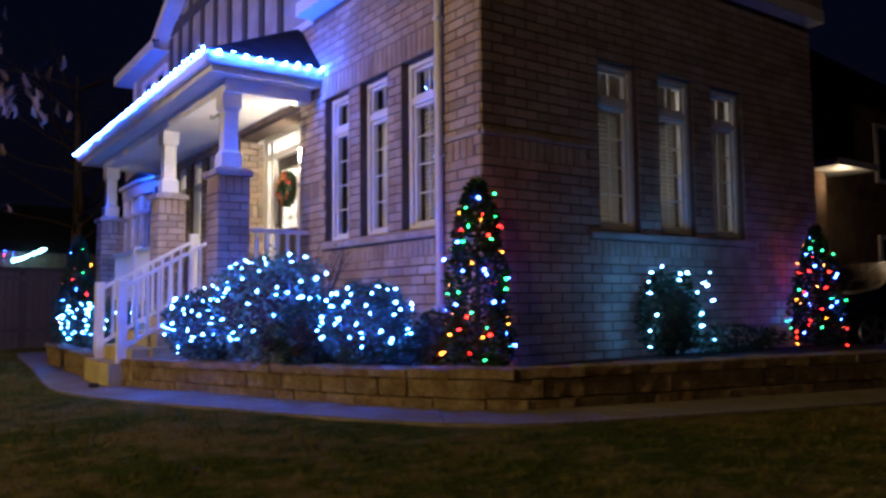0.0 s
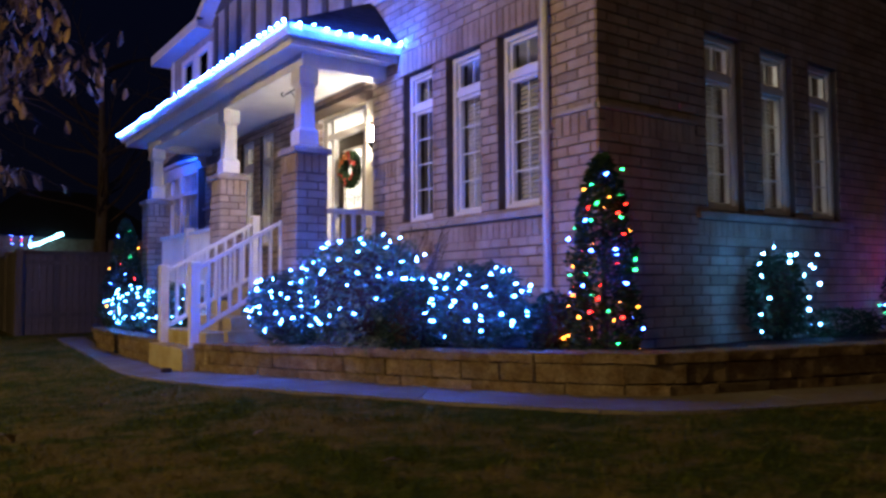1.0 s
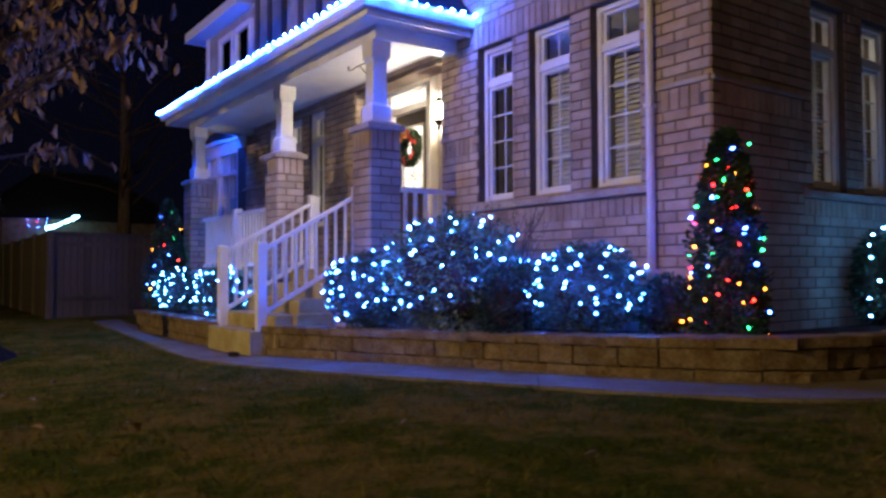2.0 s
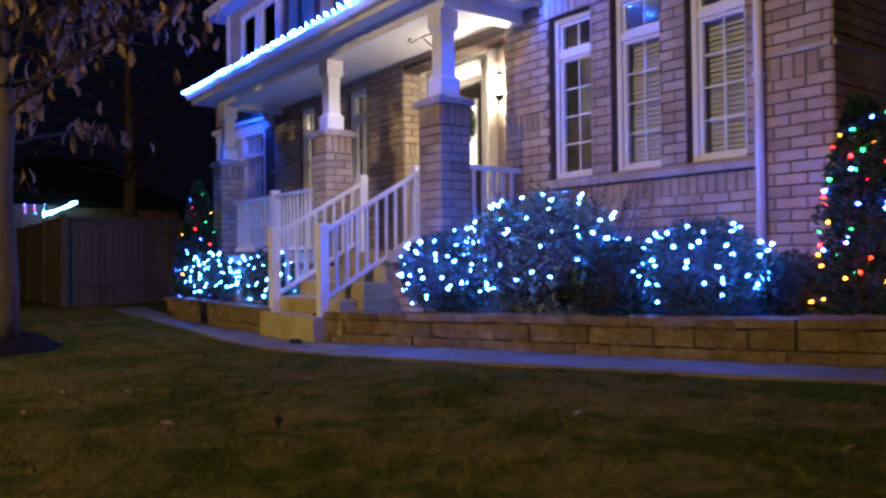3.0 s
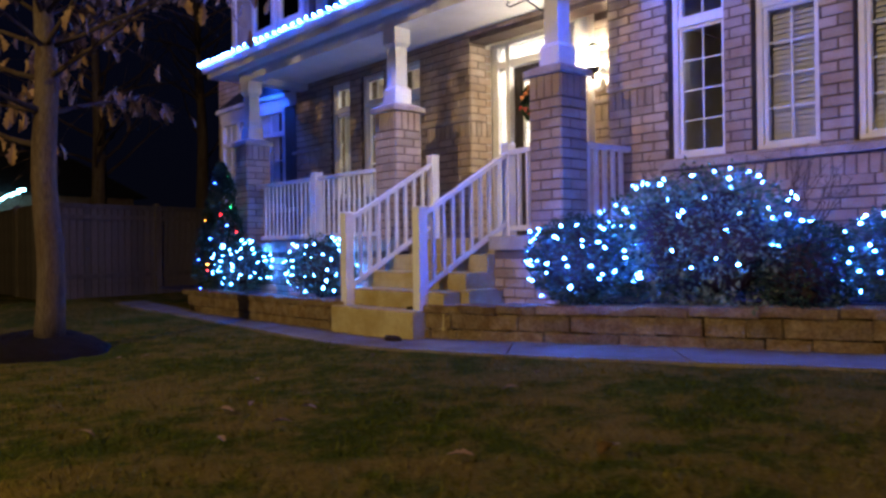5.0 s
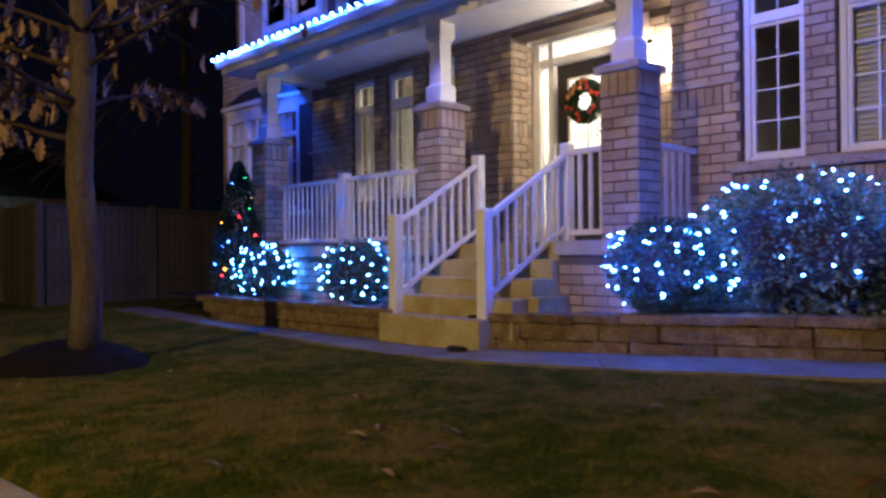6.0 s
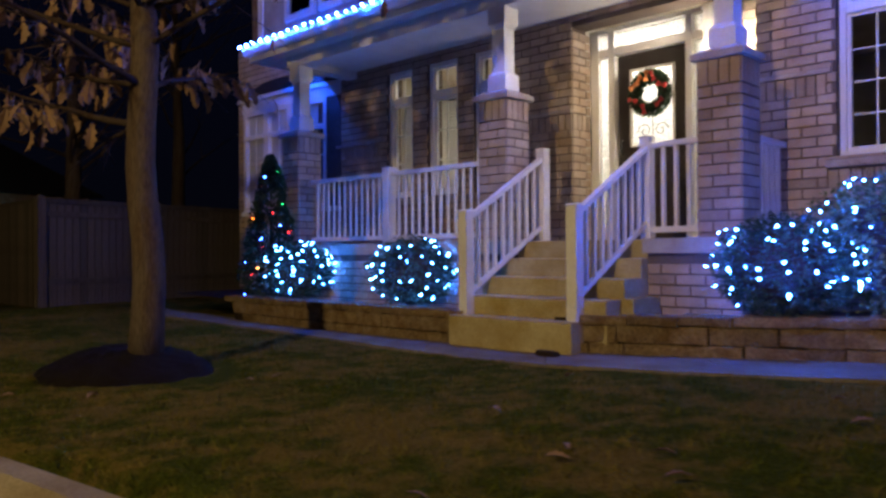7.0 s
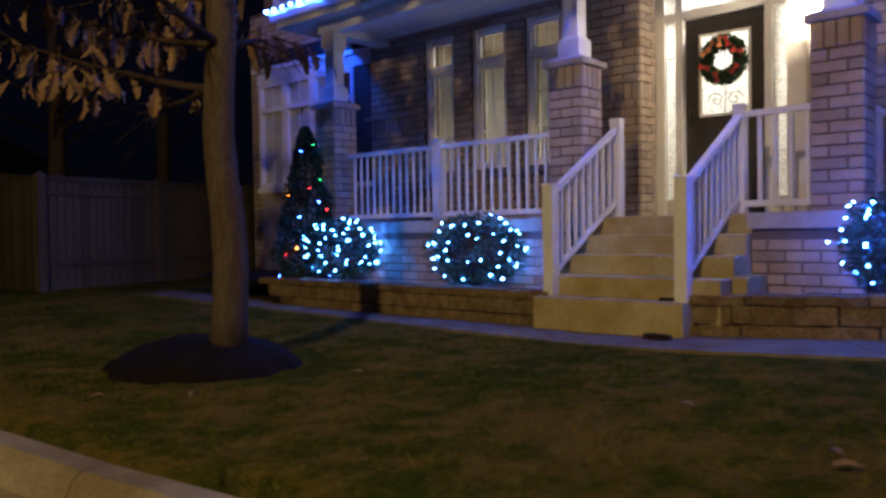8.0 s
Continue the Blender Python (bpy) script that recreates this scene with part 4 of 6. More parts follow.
for y0, y1 in ((E0 - 0.08, E1 + 0.02),):
    prof = [(0.0, -0.02), (-0.02, -0.12), (-0.07, -0.12), (-0.10, -0.05), (-0.10, 0.0), (-0.09, 0.0), (-0.09, -0.045), (-0.065, -0.108), (-0.028, -0.108), (-0.01, -0.02)]
    hexa(bm, [(EX + px, y0, EZ + pz) for px, pz in prof], [(EX + px, y1, EZ + pz) for px, pz in prof])
    hexa(bm, [(EX - 0.08, E0 + px, EZ + pz) for px, pz in prof], [(-0.002, E0 + px, EZ + pz) for px, pz in prof])
part("gutter", bm, M_SOFFIT, roof, "white eaves gutter")
ridge0, ridge1, RZ = 3.72, 9.6, 4.42
bm = bmesh.new()
t = 0.03
for quad in (((EX - 0.03, E0 - 0.03, EZ), (EX - 0.03, E1 + 0.03, EZ), (-0.002, ridge1, RZ), (-0.002, ridge0, RZ)), ((EX - 0.03, E0 - 0.03, EZ), (-0.002, ridge0, RZ), (-0.002, E0 - 0.03, EZ)), ((EX - 0.03, E1 + 0.03, EZ), (-0.002, E1 + 0.03, EZ), (-0.002, ridge1, RZ))):
    hexa(bm, quad, [(x, y, z + t) for x, y, z in quad])
part("roof_deck", bm, M_SHINGLE, roof)
rng = random.Random(2)
bm = bmesh.new()
ROWS_UP = 11
for r in range(ROWS_UP):
    f0, f1 = r / ROWS_UP, (r + 1.15) / ROWS_UP
    xa, xb = EX - 0.04 + (0.03 - EX) * f0, min(EX - 0.04 + (0.03 - EX) * f1, -0.004)
    za, zb = EZ + t + (RZ - EZ) * f0, EZ + t + (RZ - EZ) * min(f1, 1)
    ya, yb = E0 + (ridge0 - E0) * f0, E1 + (ridge1 - E1) * f0
    y = ya
    while y < yb:
        w = rng.uniform(0.22, 0.36)
        e = min(y + w, yb)
        hexa(bm, [(xa, y, za), (xa, e - 0.004, za), (xb, e - 0.004, zb), (xb, y, zb)], [(xa, y, za + 0.012), (xa, e - 0.004, za + 0.012), (xb, e - 0.004, zb + 0.004), (xb, y, zb + 0.004)])
        y = e
    x = xa
    while x < -0.01:
        e = min(x + rng.uniform(0.2, 0.34), -0.004)
        yb_ = E0 - 0.04 + (ridge0 - E0) * f1
        hexa(bm, [(x, ya - 0.04, za), (e - 0.004, ya - 0.04, za), (e - 0.004, yb_, zb), (max(x, xb - 0.02) if x == xa else x, yb_, zb)], [(x, ya - 0.04, za + 0.012), (e - 0.004, ya - 0.04, za + 0.012), (e - 0.004, yb_, zb + 0.004), (max(x, xb - 0.02) if x == xa else x, yb_, zb + 0.004)])
        x = e
tagged(part("shingles", bm, M_SHINGLE, roof), kind="stuff")

# ---- upper storey ----
upper = thing("upper_storey", "grey stucco upper storey with dark timber boards and white window trim", "house wall", kind="structure")
GP, GZ, EAVE_Z, RAKE = 5.6, 7.95, 5.76, 9.78
bm = bmesh.new()
ring = [(3.3, 4.40), (12.1, 4.40), (12.1, EAVE_Z), (RAKE, EAVE_Z), (GP, GZ), (3.3, 6.75)]
hexa(bm, [(0.0, y, z) for y, z in ring], [(0.28, y, z) for y, z in ring])
part("gable_wall", bm, M_STUCCO, upper)
bm = bmesh.new()
box(bm, 0.28, 5.4, 11.82, 12.1, 4.40, EAVE_Z)
part("north_wall", bm, M_STUCCO, upper)
bm = bmesh.new()
box(bm, -0.22, 0.28, -0.2, 3.3, 4.62, 6.4)
box(bm, 0.28, 5.4, -0.2, 0.3, 4.62, 6.4)
part("side_wall", bm, M_STUCCO, upper)
bm = bmesh.new()
box(bm, -0.24, 0.0, -0.22, 3.32, 4.45, 4.62)
box(bm, 0.0, 5.4, -0.22, 0.0, 4.45, 4.62)
box(bm, -0.03, 0.0, 3.32, 12.1, 4.40, 4.50)
box(bm, -0.03, 0.0, 11.96, 12.1, 4.50, EAVE_Z)
part("trim_board", bm, M_WHITE, upper, "white trim board", bevel=0.006)
for y in (4.3, 4.95, 5.6, 6.25, 6.9, 7.55, 8.2, 8.8, 9.35):
    z1 = min(GZ - abs(y - GP) * 0.52, 6.9) - 0.05
    boxpart("timber_board", (-0.03, 0.001, y - 0.08, y + 0.08, 4.5, z1), M_TIMBER, upper, bevel=0.004)
boxpart("timber_board", (-0.034, 0.001, 3.4, 9.4, 6.0, 6.18), M_TIMBER, upper, bevel=0.004)
for y0, y1 in ((9.60, 10.38), (10.50, 11.28)):
    bm = bmesh.new()
    for a, b, c, d in ((y0, y0 + 0.09, 4.6, 5.55), (y1 - 0.09, y1, 4.6, 5.55), (y0 + 0.09, y1 - 0.09, 4.6, 4.7), (y0 + 0.09, y1 - 0.09, 5.45, 5.55)):
        box(bm, -0.06, 0.001, a, b, c, d)
    fr = part("window_frame", bm, M_WHITE, upper, "white window trim", bevel=0.004)
    bm = bmesh.new()
    box(bm, -0.02, -0.012, y0 + 0.09, y1 - 0.09, 4.7, 5.45)
    part("pane", bm, M_GLASS, fr)
# roof planes: the rake over the gable, the level eave over the north wing
bm = bmesh.new()
for ye, ze in ((RAKE, EAVE_Z + 0.06), (2.9, 6.60)):
    hexa(bm, [(-0.25, ye, ze), (5.4, ye, ze), (5.4, GP, GZ + 0.10), (-0.25, GP, GZ + 0.10)], [(-0.25, ye, ze + 0.14), (5.4, ye, ze + 0.14), (5.4, GP, GZ + 0.26), (-0.25, GP, GZ + 0.26)])
hexa(bm, [(-0.32, RAKE - 0.3, EAVE_Z + 0.12), (-0.32, 12.5, EAVE_Z + 0.12), (2.6, 11.0, 7.2), (2.6, RAKE - 0.3, 7.2)], [(-0.32, RAKE - 0.3, EAVE_Z + 0.18), (-0.32, 12.5, EAVE_Z + 0.18), (2.6, 11.0, 7.3), (2.6, RAKE - 0.3, 7.3)])
hexa(bm, [(-0.32, 12.5, EAVE_Z + 0.12), (5.6, 12.5, EAVE_Z + 0.12), (5.6, 11.0, 7.2), (2.6, 11.0, 7.2)], [(-0.32, 12.5, EAVE_Z + 0.18), (5.6, 12.5, EAVE_Z + 0.18), (5.6, 11.0, 7.3), (2.6, 11.0, 7.3)])
part("roof", bm, M_SHINGLE, upper, "dark shingled gable roof")
bm = bmesh.new()
for ye, ze in ((RAKE + 0.02, EAVE_Z), (2.88, 6.54)):
    hexa(bm, [(-0.29, ye, ze), (-0.25, ye, ze), (-0.25, GP, GZ + 0.04), (-0.29, GP, GZ + 0.04)], [(-0.29, ye, ze + 0.2), (-0.25, ye, ze + 0.2), (-0.25, GP, GZ + 0.26), (-0.29, GP, GZ + 0.26)])
    hexa(bm, [(-0.25, ye, ze + 0.01), (0.0, ye, ze + 0.01), (0.0, GP, GZ + 0.05), (-0.25, GP, GZ + 0.05)], [(-0.25, ye, ze + 0.035), (0.0, ye, ze + 0.035), (0.0, GP, GZ + 0.08), (-0.25, GP, GZ + 0.08)])
box(bm, -0.34, -0.30, RAKE - 0.25, 12.52, EAVE_Z - 0.02, EAVE_Z + 0.17)
box(bm, -0.30, 5.6, 12.48, 12.52, EAVE_Z - 0.02, EAVE_Z + 0.17)
box(bm, -0.30, 0.0, RAKE - 0.25, 12.48, EAVE_Z, EAVE_Z + 0.025)
box(bm, 0.0, 5.6, 12.1, 12.48, EAVE_Z, EAVE_Z + 0.025)
part("verge_board", bm, M_WHITE, upper, "white verge board, eave fascia and soffit")
bm = bmesh.new()
hexa(bm, [(-0.6, -0.6, 6.3), (5.8, -0.6, 6.3), (5.8, 3.3, 6.3), (-0.6, 3.3, 6.3)], [(2.0, 2.0, 8.2), (3.0, 2.0, 8.2), (3.0, 2.6, 8.2), (2.0, 2.6, 8.2)])
part("corner_roof", bm, M_SHINGLE, upper)

# ---- bay window ----
bay = thing("bay_window", "white-painted bay window with brick base beside the porch", "bay window", kind="structure")
PLAN = [(0.0, 9.88), (-0.12, 11.06), (-0.12, 12.40), (0.0, 12.5)]


def bay_ring(grow, z):
    """The bay's outline, pushed out by grow, at height z."""
    return [(0.0, PLAN[0][1] - grow * 0.3, z), (PLAN[1][0] - grow, PLAN[1][1] - grow * 0.4, z), (PLAN[2][0] - grow, PLAN[2][1] + grow * 0.7, z), (0.0, PLAN[3][1] + grow, z)]


bm = bmesh.new()
hexa(bm, bay_ring(-0.004, 0.1), bay_ring(-0.004, 1.5))
part("brick_base", bm, M_BRICK, bay)
bm = bmesh.new()
hexa(bm, bay_ring(0.04, 1.5), bay_ring(0.04, 1.58))
hexa(bm, bay_ring(0.02, 3.25), bay_ring(0.02, 3.41))
hexa(bm, bay_ring(0.09, 3.41), bay_ring(0.09, 3.48))
part("sill_and_head", bm, M_WHITE, bay, bevel=0.006)
bm = bmesh.new()
hexa(bm, bay_ring(0.08, 3.482), [(0.0, 10.4, 3.75), (-0.03, 10.7, 3.75), (-0.03, 11.7, 3.75), (0.0, 12.0, 3.75)])
part("bay_roof", bm, M_SHINGLE, bay, "dark shingled bay roof")
for (ax, ay), (bx, by), n in ((PLAN[0], PLAN[1], 1), (PLAN[1], PLAN[2], 2)):
    d = Vector((bx - ax, by - ay, 0))
    L = d.length
    m = Matrix.Translation((bx, by, 1.58)) @ Euler((0, 0, math.atan2(-d.y, -d.x))).to_matrix().to_4x4()
    for k in range(n):
        w0, w1 = L * k / n, L * (k + 1) / n
        if n == 1 and L > 0.5:
            # Dark upright panel filling the strip between side window and house wall.
            boxpart("shutter", (L - 0.33, L - 0.02, -0.012, 0.03, 0.0, 1.67), M_TIMBER, bay, "dark narrow panel", at=m)
            w1 = L - 0.34
        bm = bmesh.new()
        for a, b, c, e in ((w0, w0 + 0.07, 0, 1.67), (w1 - 0.07, w1, 0, 1.67), (w0 + 0.07, w1 - 0.07, 0, 0.07), (w0 + 0.07, w1 - 0.07, 1.2, 1.28), (w0 + 0.07, w1 - 0.07, 1.6, 1.67)):
            box(bm, a, b, -0.01, 0.07, c, e)
        fr = part("window_frame", bm, M_WHITE, bay, bevel=0.004, at=m)
        bm = bmesh.new()
        for z in (0.42, 0.80):
            box(bm, w0 + 0.07, w1 - 0.07, 0.02, 0.03, z - 0.008, z + 0.008)
        box(bm, (w0 + w1) / 2 - 0.008, (w0 + w1) / 2 + 0.008, 0.019, 0.031, 0.07, 1.6)
        part("grille", bm, M_VINYL, bay, at=m)
        pane_sheet(bay, w0 + 0.07, w1 - 0.07, 0.034, 0.07, 1.6, m)
        bm = bmesh.new()
        box(bm, w0 + 0.05, w1 - 0.05, 0.06, 0.064, 0.05, 1.62)
        part("curtain", bm, M_BLIND, bay, "pale drawn curtain", at=m)

# ---- wall fittings ----
vent = thing("wall_vent", "dark louvred vent low on the brick front", "vent", FM @ Matrix.Translation((fy(1.52), -0.012, 0.56)))
bm = bmesh.new()
for a, b, c, d in ((0, 0.025, 0, 0.30), (0.255, 0.28, 0, 0.30), (0.025, 0.255, 0, 0.025), (0.025, 0.255, 0.275, 0.30)):
    box(bm, a, b, -0.02, 0.012, c, d)
part("frame", bm, M_BLACK, vent)
for k in range(6):
    boxpart("louvre", (0.026, 0.254, -0.012, 0.008, 0.03 + 0.041 * k, 0.052 + 0.041 * k), M_BLACK, vent, bevel=0)

paver = thing("flat_stone", "dark flat stone lying at the foot of the steps", "stone", pose(-2.20, 4.52, ground_z(-2.2, 4.5) + 0.02, 0, 0, 80))
bm = bmesh.new()
ring = [(0.13 * math.cos(a * 0.6283) * (1 + 0.15 * math.sin(a * 2.2)), 0.06 * math.sin(a * 0.6283) * (1 + 0.1 * math.cos(a * 3)), 0) for a in range(10)]
hexa(bm, ring, [(x * 0.9, y * 0.9, 0.04) for x, y, z in ring])
part("slab", bm, M_SOIL, paver, bevel=0.006)

spout = thing("downspout", "white aluminium downspout on the brick front", "downspout")
bm = bmesh.new()
tube(bm, [(-0.055, 0.565, 0.36), (-0.055, 0.565, 4.42)], 0.036, 10)
part("pipe", bm, M_SOFFIT, spout, smooth=True)
for z in (0.9, 2.3, 3.6):
    boxpart("strap", (-0.096, 0.0, 0.522, 0.608, z, z + 0.03), M_SOFFIT, spout)

lantern = thing("wall_lantern", "lit black wall lantern beside the front door", "lamp", pose(0.40, 4.03, 2.88))
bm = bmesh.new()
box(bm, -0.02, 0.0, -0.05, 0.05, -0.12, 0.14)
tube(bm, [(-0.01, 0, -0.06), (-0.09, 0, -0.12), (-0.15, 0, -0.12)], 0.009, 6)
part("backplate", bm, M_BLACK, lantern)
bm = bmesh.new()
cup = [(0.012, -0.215), (0.022, -0.19), (0.016, -0.165), (0.050, -0.125), (0.070, -0.090), (0.072, -0.080)]
for (r0, za), (r1, zb) in zip(cup, cup[1:]):
    hexa(bm, [(-0.20 + r0 * math.cos(a * 0.6283), r0 * math.sin(a * 0.6283), za) for a in range(10)], [(-0.20 + r1 * math.cos(a * 0.6283), r1 * math.sin(a * 0.6283), zb) for a in range(10)])
part("base_cup", bm, M_BLACK, lantern, "black turned base with finial")
bm = bmesh.new()
hexa(bm, [(-0.20 + x, y, 0.13) for x, y in ((-.06, -.06), (.06, -.06), (.06, .06), (-.06, .06))], [(-0.20 + x, y, 0.19) for x, y in ((-.015, -.015), (.015, -.015), (.015, .015), (-.015, .015))])
part("lantern_roof", bm, M_BLACK, lantern)
for sx in (-1, 1):
    for sy in (-1, 1):
        boxpart("corner_bar", (-0.20 + sx * 0.048 - 0.004, -0.20 + sx * 0.048 + 0.004, sy * 0.048 - 0.004, sy * 0.048 + 0.004, -0.075, 0.13), M_BLACK, lantern, bevel=0)
bm = bmesh.new()
hexa(bm, [(-0.20 + x, y, -0.07) for x, y in ((-.032, -.032), (.032, -.032), (.032, .032), (-.032, .032))], [(-0.20 + x, y, 0.12) for x, y in ((-.044, -.044), (.044, -.044), (.044, .044), (-.044, .044))])
glass = part("lantern_glass", bm, M_LANTERN, lantern, "glowing lantern glass", bevel=0.006)
glass.visible_shadow = False

plaque = thing("wall_plaque", "small round white plaque on the brick below the lantern", "plaque", FM @ Matrix.Translation((fy(4.08), 0.378, 2.64)))
bm = bmesh.new()
bmesh.ops.create_cone(bm, cap_ends=True, segments=28, radius1=0.072, radius2=0.068, depth=0.018, matrix=pose(0, 0, 0, 90, 0, 0))
part("disc", bm, M_WHITE, plaque, bevel=0.003)
bm = bmesh.new()
bmesh.ops.create_cone(bm, cap_ends=True, segments=24, radius1=0.045, radius2=0.045, depth=0.008, matrix=pose(0, -0.012, 0, 90, 0, 0))
part("centre", bm, M_STONE, plaque)

# ---- strings of lights on the eave ----
rng = np.random.default_rng(1)
n = 45
light_string("bright blue-white string of lights along the porch eave", [(EX - 0.125, E0 - 0.09 + (E1 - E0 + 0.12) * k / (n - 1), EZ + 0.010) for k in range(n)], [B_EAVE], rng, 0.005)
light_string("blue-white string of lights along the short side eave", [(EX + 0.04 + 1.24 * k / 8, E0 - 0.145, EZ - 0.005) for k in range(9)], [B_EAVE], rng, 0.006)

light_string("blue-white string of lights along the far side eave", [(EX + 0.04 + 1.20 * k / 8, E1 + 0.12, EZ - 0.05) for k in range(9)], [B_EAVE], rng, 0.006)


# ---- shrubs ----
def blob(rng, n, centre, radii, lumps, shell=0.5, flat=0.0):
    """Points and normals in an uneven ellipsoid shell."""
    v = rng.normal(0, 1, (n, 3))
    v /= np.linalg.norm(v, axis=1)[:, None]
    v[:, 2] = np.where(v[:, 2] < -flat, -v[:, 2] * 0.6, v[:, 2]) if flat else v[:, 2]
    s = np.array([1 + lumps * (noise.noise(Vector(q) * 2.1 + Vector(centre)) + 0.5 * noise.noise(Vector(q) * 5.3 + Vector(centre))) for q in v])
    k = (shell + (1 - shell) * rng.uniform(0, 1, n) ** 0.5) * s
    return np.array(centre) + v * np.array(radii) * k[:, None], v


def shrub(label, centre, radii, leaves, size, mat, seed, lumps=0.22, core=True, category="bush", droop=0.0):
    top = thing("bush", label, category, group="garden bushes")
    rng = np.random.default_rng(seed)
    base = centre[2] - radii[2]
    p, nrm = blob(rng, leaves, centre, radii, lumps)
    keep = p[:, 2] > base + 0.03
    leaf_cloud("foliage", p[keep], nrm[keep], size, mat, top, seed, droop=droop)
    if core:
        bm = bmesh.new()
        bmesh.ops.create_icosphere(bm, subdivisions=3, radius=1.0)
        for v in bm.verts:
            q = v.co.normalized()
            s = 0.72 * (1 + lumps * (noise.noise(q * 2.1 + Vector(centre)) + 0.5 * noise.noise(q * 5.3 + Vector(centre))))
            v.co = Vector(centre) + Vector((q.x * radii[0], q.y * radii[1], q.z * radii[2])) * s
        part("inner_growth", bm, M_TWIG, top, smooth=True)
    bm = bmesh.new()
    for k in range(6):
        a = k * 1.05 + seed
        tube(bm, [(centre[0], centre[1], base - 0.03), (centre[0] + 0.3 * radii[0] * math.cos(a), centre[1] + 0.3 * radii[1] * math.sin(a), base + 0.5 * radii[2]), (centre[0] + 0.75 * radii[0] * math.cos(a), centre[1] + 0.75 * radii[1] * math.sin(a), centre[2] + 0.4 * radii[2])], [0.016, 0.012, 0.006], 5)
    part("stem", bm, M_TWIG, top)
    return top


def garland(centre, radii, turns, n, rng, low=-0.5, high=0.8, wobble=0.1, arc=None, start=0.0):
    """Points of a string wound over an ellipsoid, from low to high; with arc, it swings to and fro on the side that faces the street."""
    out = []
    for k in range(n):
        f = k / (n - 1)
        z = low + (high - low) * f + rng.normal(0, wobble)
        z = min(max(z, -0.9), 0.95)
        a = start + 6.283 * turns * f if arc is None else arc[0] + (arc[1] - arc[0]) * (1 - abs((2 * turns * f) % 2 - 1)) + rng.normal(0, 0.13)
        r = math.sqrt(1 - z * z) * 1.04
        out.append((centre[0] + radii[0] * r * math.cos(a), centre[1] + radii[1] * r * math.sin(a), centre[2] + radii[2] * z * 1.03))
    return out


COOL = "cool white string of lights wound over the bush"
BUSHES = [
    ("clipped round yew bush wrapped in white lights, by the pillar", (-1.42, 2.92, 0.74), (0.40, 0.52, 0.40), 9500, 0.029, M_YEW, 11, 0.14, 52, 2.5, (-0.55, 0.80)),
    ("loose variegated euonymus bush with scattered white lights", (-1.02, 2.08, 0.90), (0.58, 0.84, 0.56), 7600, 0.046, M_EUON, 12, 0.34, 58, 3.5, (-0.35, 0.93)),
    ("clipped round yew bush ringed with white lights, by the downspout", (-0.80, 0.60, 0.78), (0.36, 0.50, 0.36), 9000, 0.029, M_YEW, 13, 0.14, 46, 2.5, (-0.55, 0.88)),
    ("low round bush wrapped in cool white lights, beside the porch base", (-1.50, 8.90, 0.66), (0.36, 0.50, 0.38), 6000, 0.030, M_YEW, 14, 0.16, 50, 3.5, (-0.55, 0.9)),
    ("low bush with cool white lights, beside the steps", (-1.50, 6.86, 0.66), (0.36, 0.58, 0.38), 6000, 0.032, M_YEW, 15, 0.26, 42, 3.5, (-0.7, 0.85)),
]
for label, c, r, n, size, mat, seed, lumps, bulbs, turns, (lo, hi) in BUSHES:
    shrub(label, c, r, n, size, mat, seed, lumps)
    g = np.random.default_rng(seed + 50)
    light_string(COOL, garland(c, r, turns, bulbs, g, lo, hi, 0.09, (math.pi * (0.72 if c[1] > 5 else 0.52), math.pi * 1.72)), [B_ICE if c[1] > 5 else B_LED], g, 0.02)
twiggy = thing("dry_stems", "bare reddish-brown stems rising from the euonymus bush", "stems")
r_ = random.Random(44)
bm = bmesh.new()
for k in range(46):
    a = r_.uniform(0, 6.283)
    q = Vector((-1.0 + 0.25 * math.cos(a), 1.75 + 0.55 * math.sin(a), 0.9))
    d = Vector((0.35 * math.cos(a) + r_.uniform(-.2, .2), 0.5 * math.sin(a) + r_.uniform(-.2, .2), 0.9)).normalized()
    ln = r_.uniform(0.45, 0.72)
    pts = [q, q + d * ln * 0.5, q + (d + Vector((r_.uniform(-.2, .2), r_.uniform(-.2, .2), 0))).normalized() * ln]
    tube(bm, pts, [0.006, 0.004, 0.002], 4)
    for j in range(5):
        b_ = pts[1].lerp(pts[2], r_.random())
        e_ = b_ + Vector((r_.uniform(-.05, .05), r_.uniform(-.05, .05), r_.uniform(0.01, .05)))
        tube(bm, [b_, e_], [0.003, 0.002], 3)
part("stem", bm, M_BARK, twiggy)
shrub("dark unlit dwarf conifer mound between the lit bushes", (-1.00, 1.26, 0.66), (0.34, 0.36, 0.36), 3200, 0.042, M_CEDAR, 16, 0.2)
shrub("small dark bush by the house corner", (-0.42, 0.12, 0.62), (0.22, 0.25, 0.26), 1500, 0.04, M_CEDAR, 17, 0.2)
shrub("low dark ground cover along the side wall", (3.1, -0.35, 0.55), (0.9, 0.22, 0.14), 1800, 0.04, M_CEDAR, 18, 0.3, core=False)


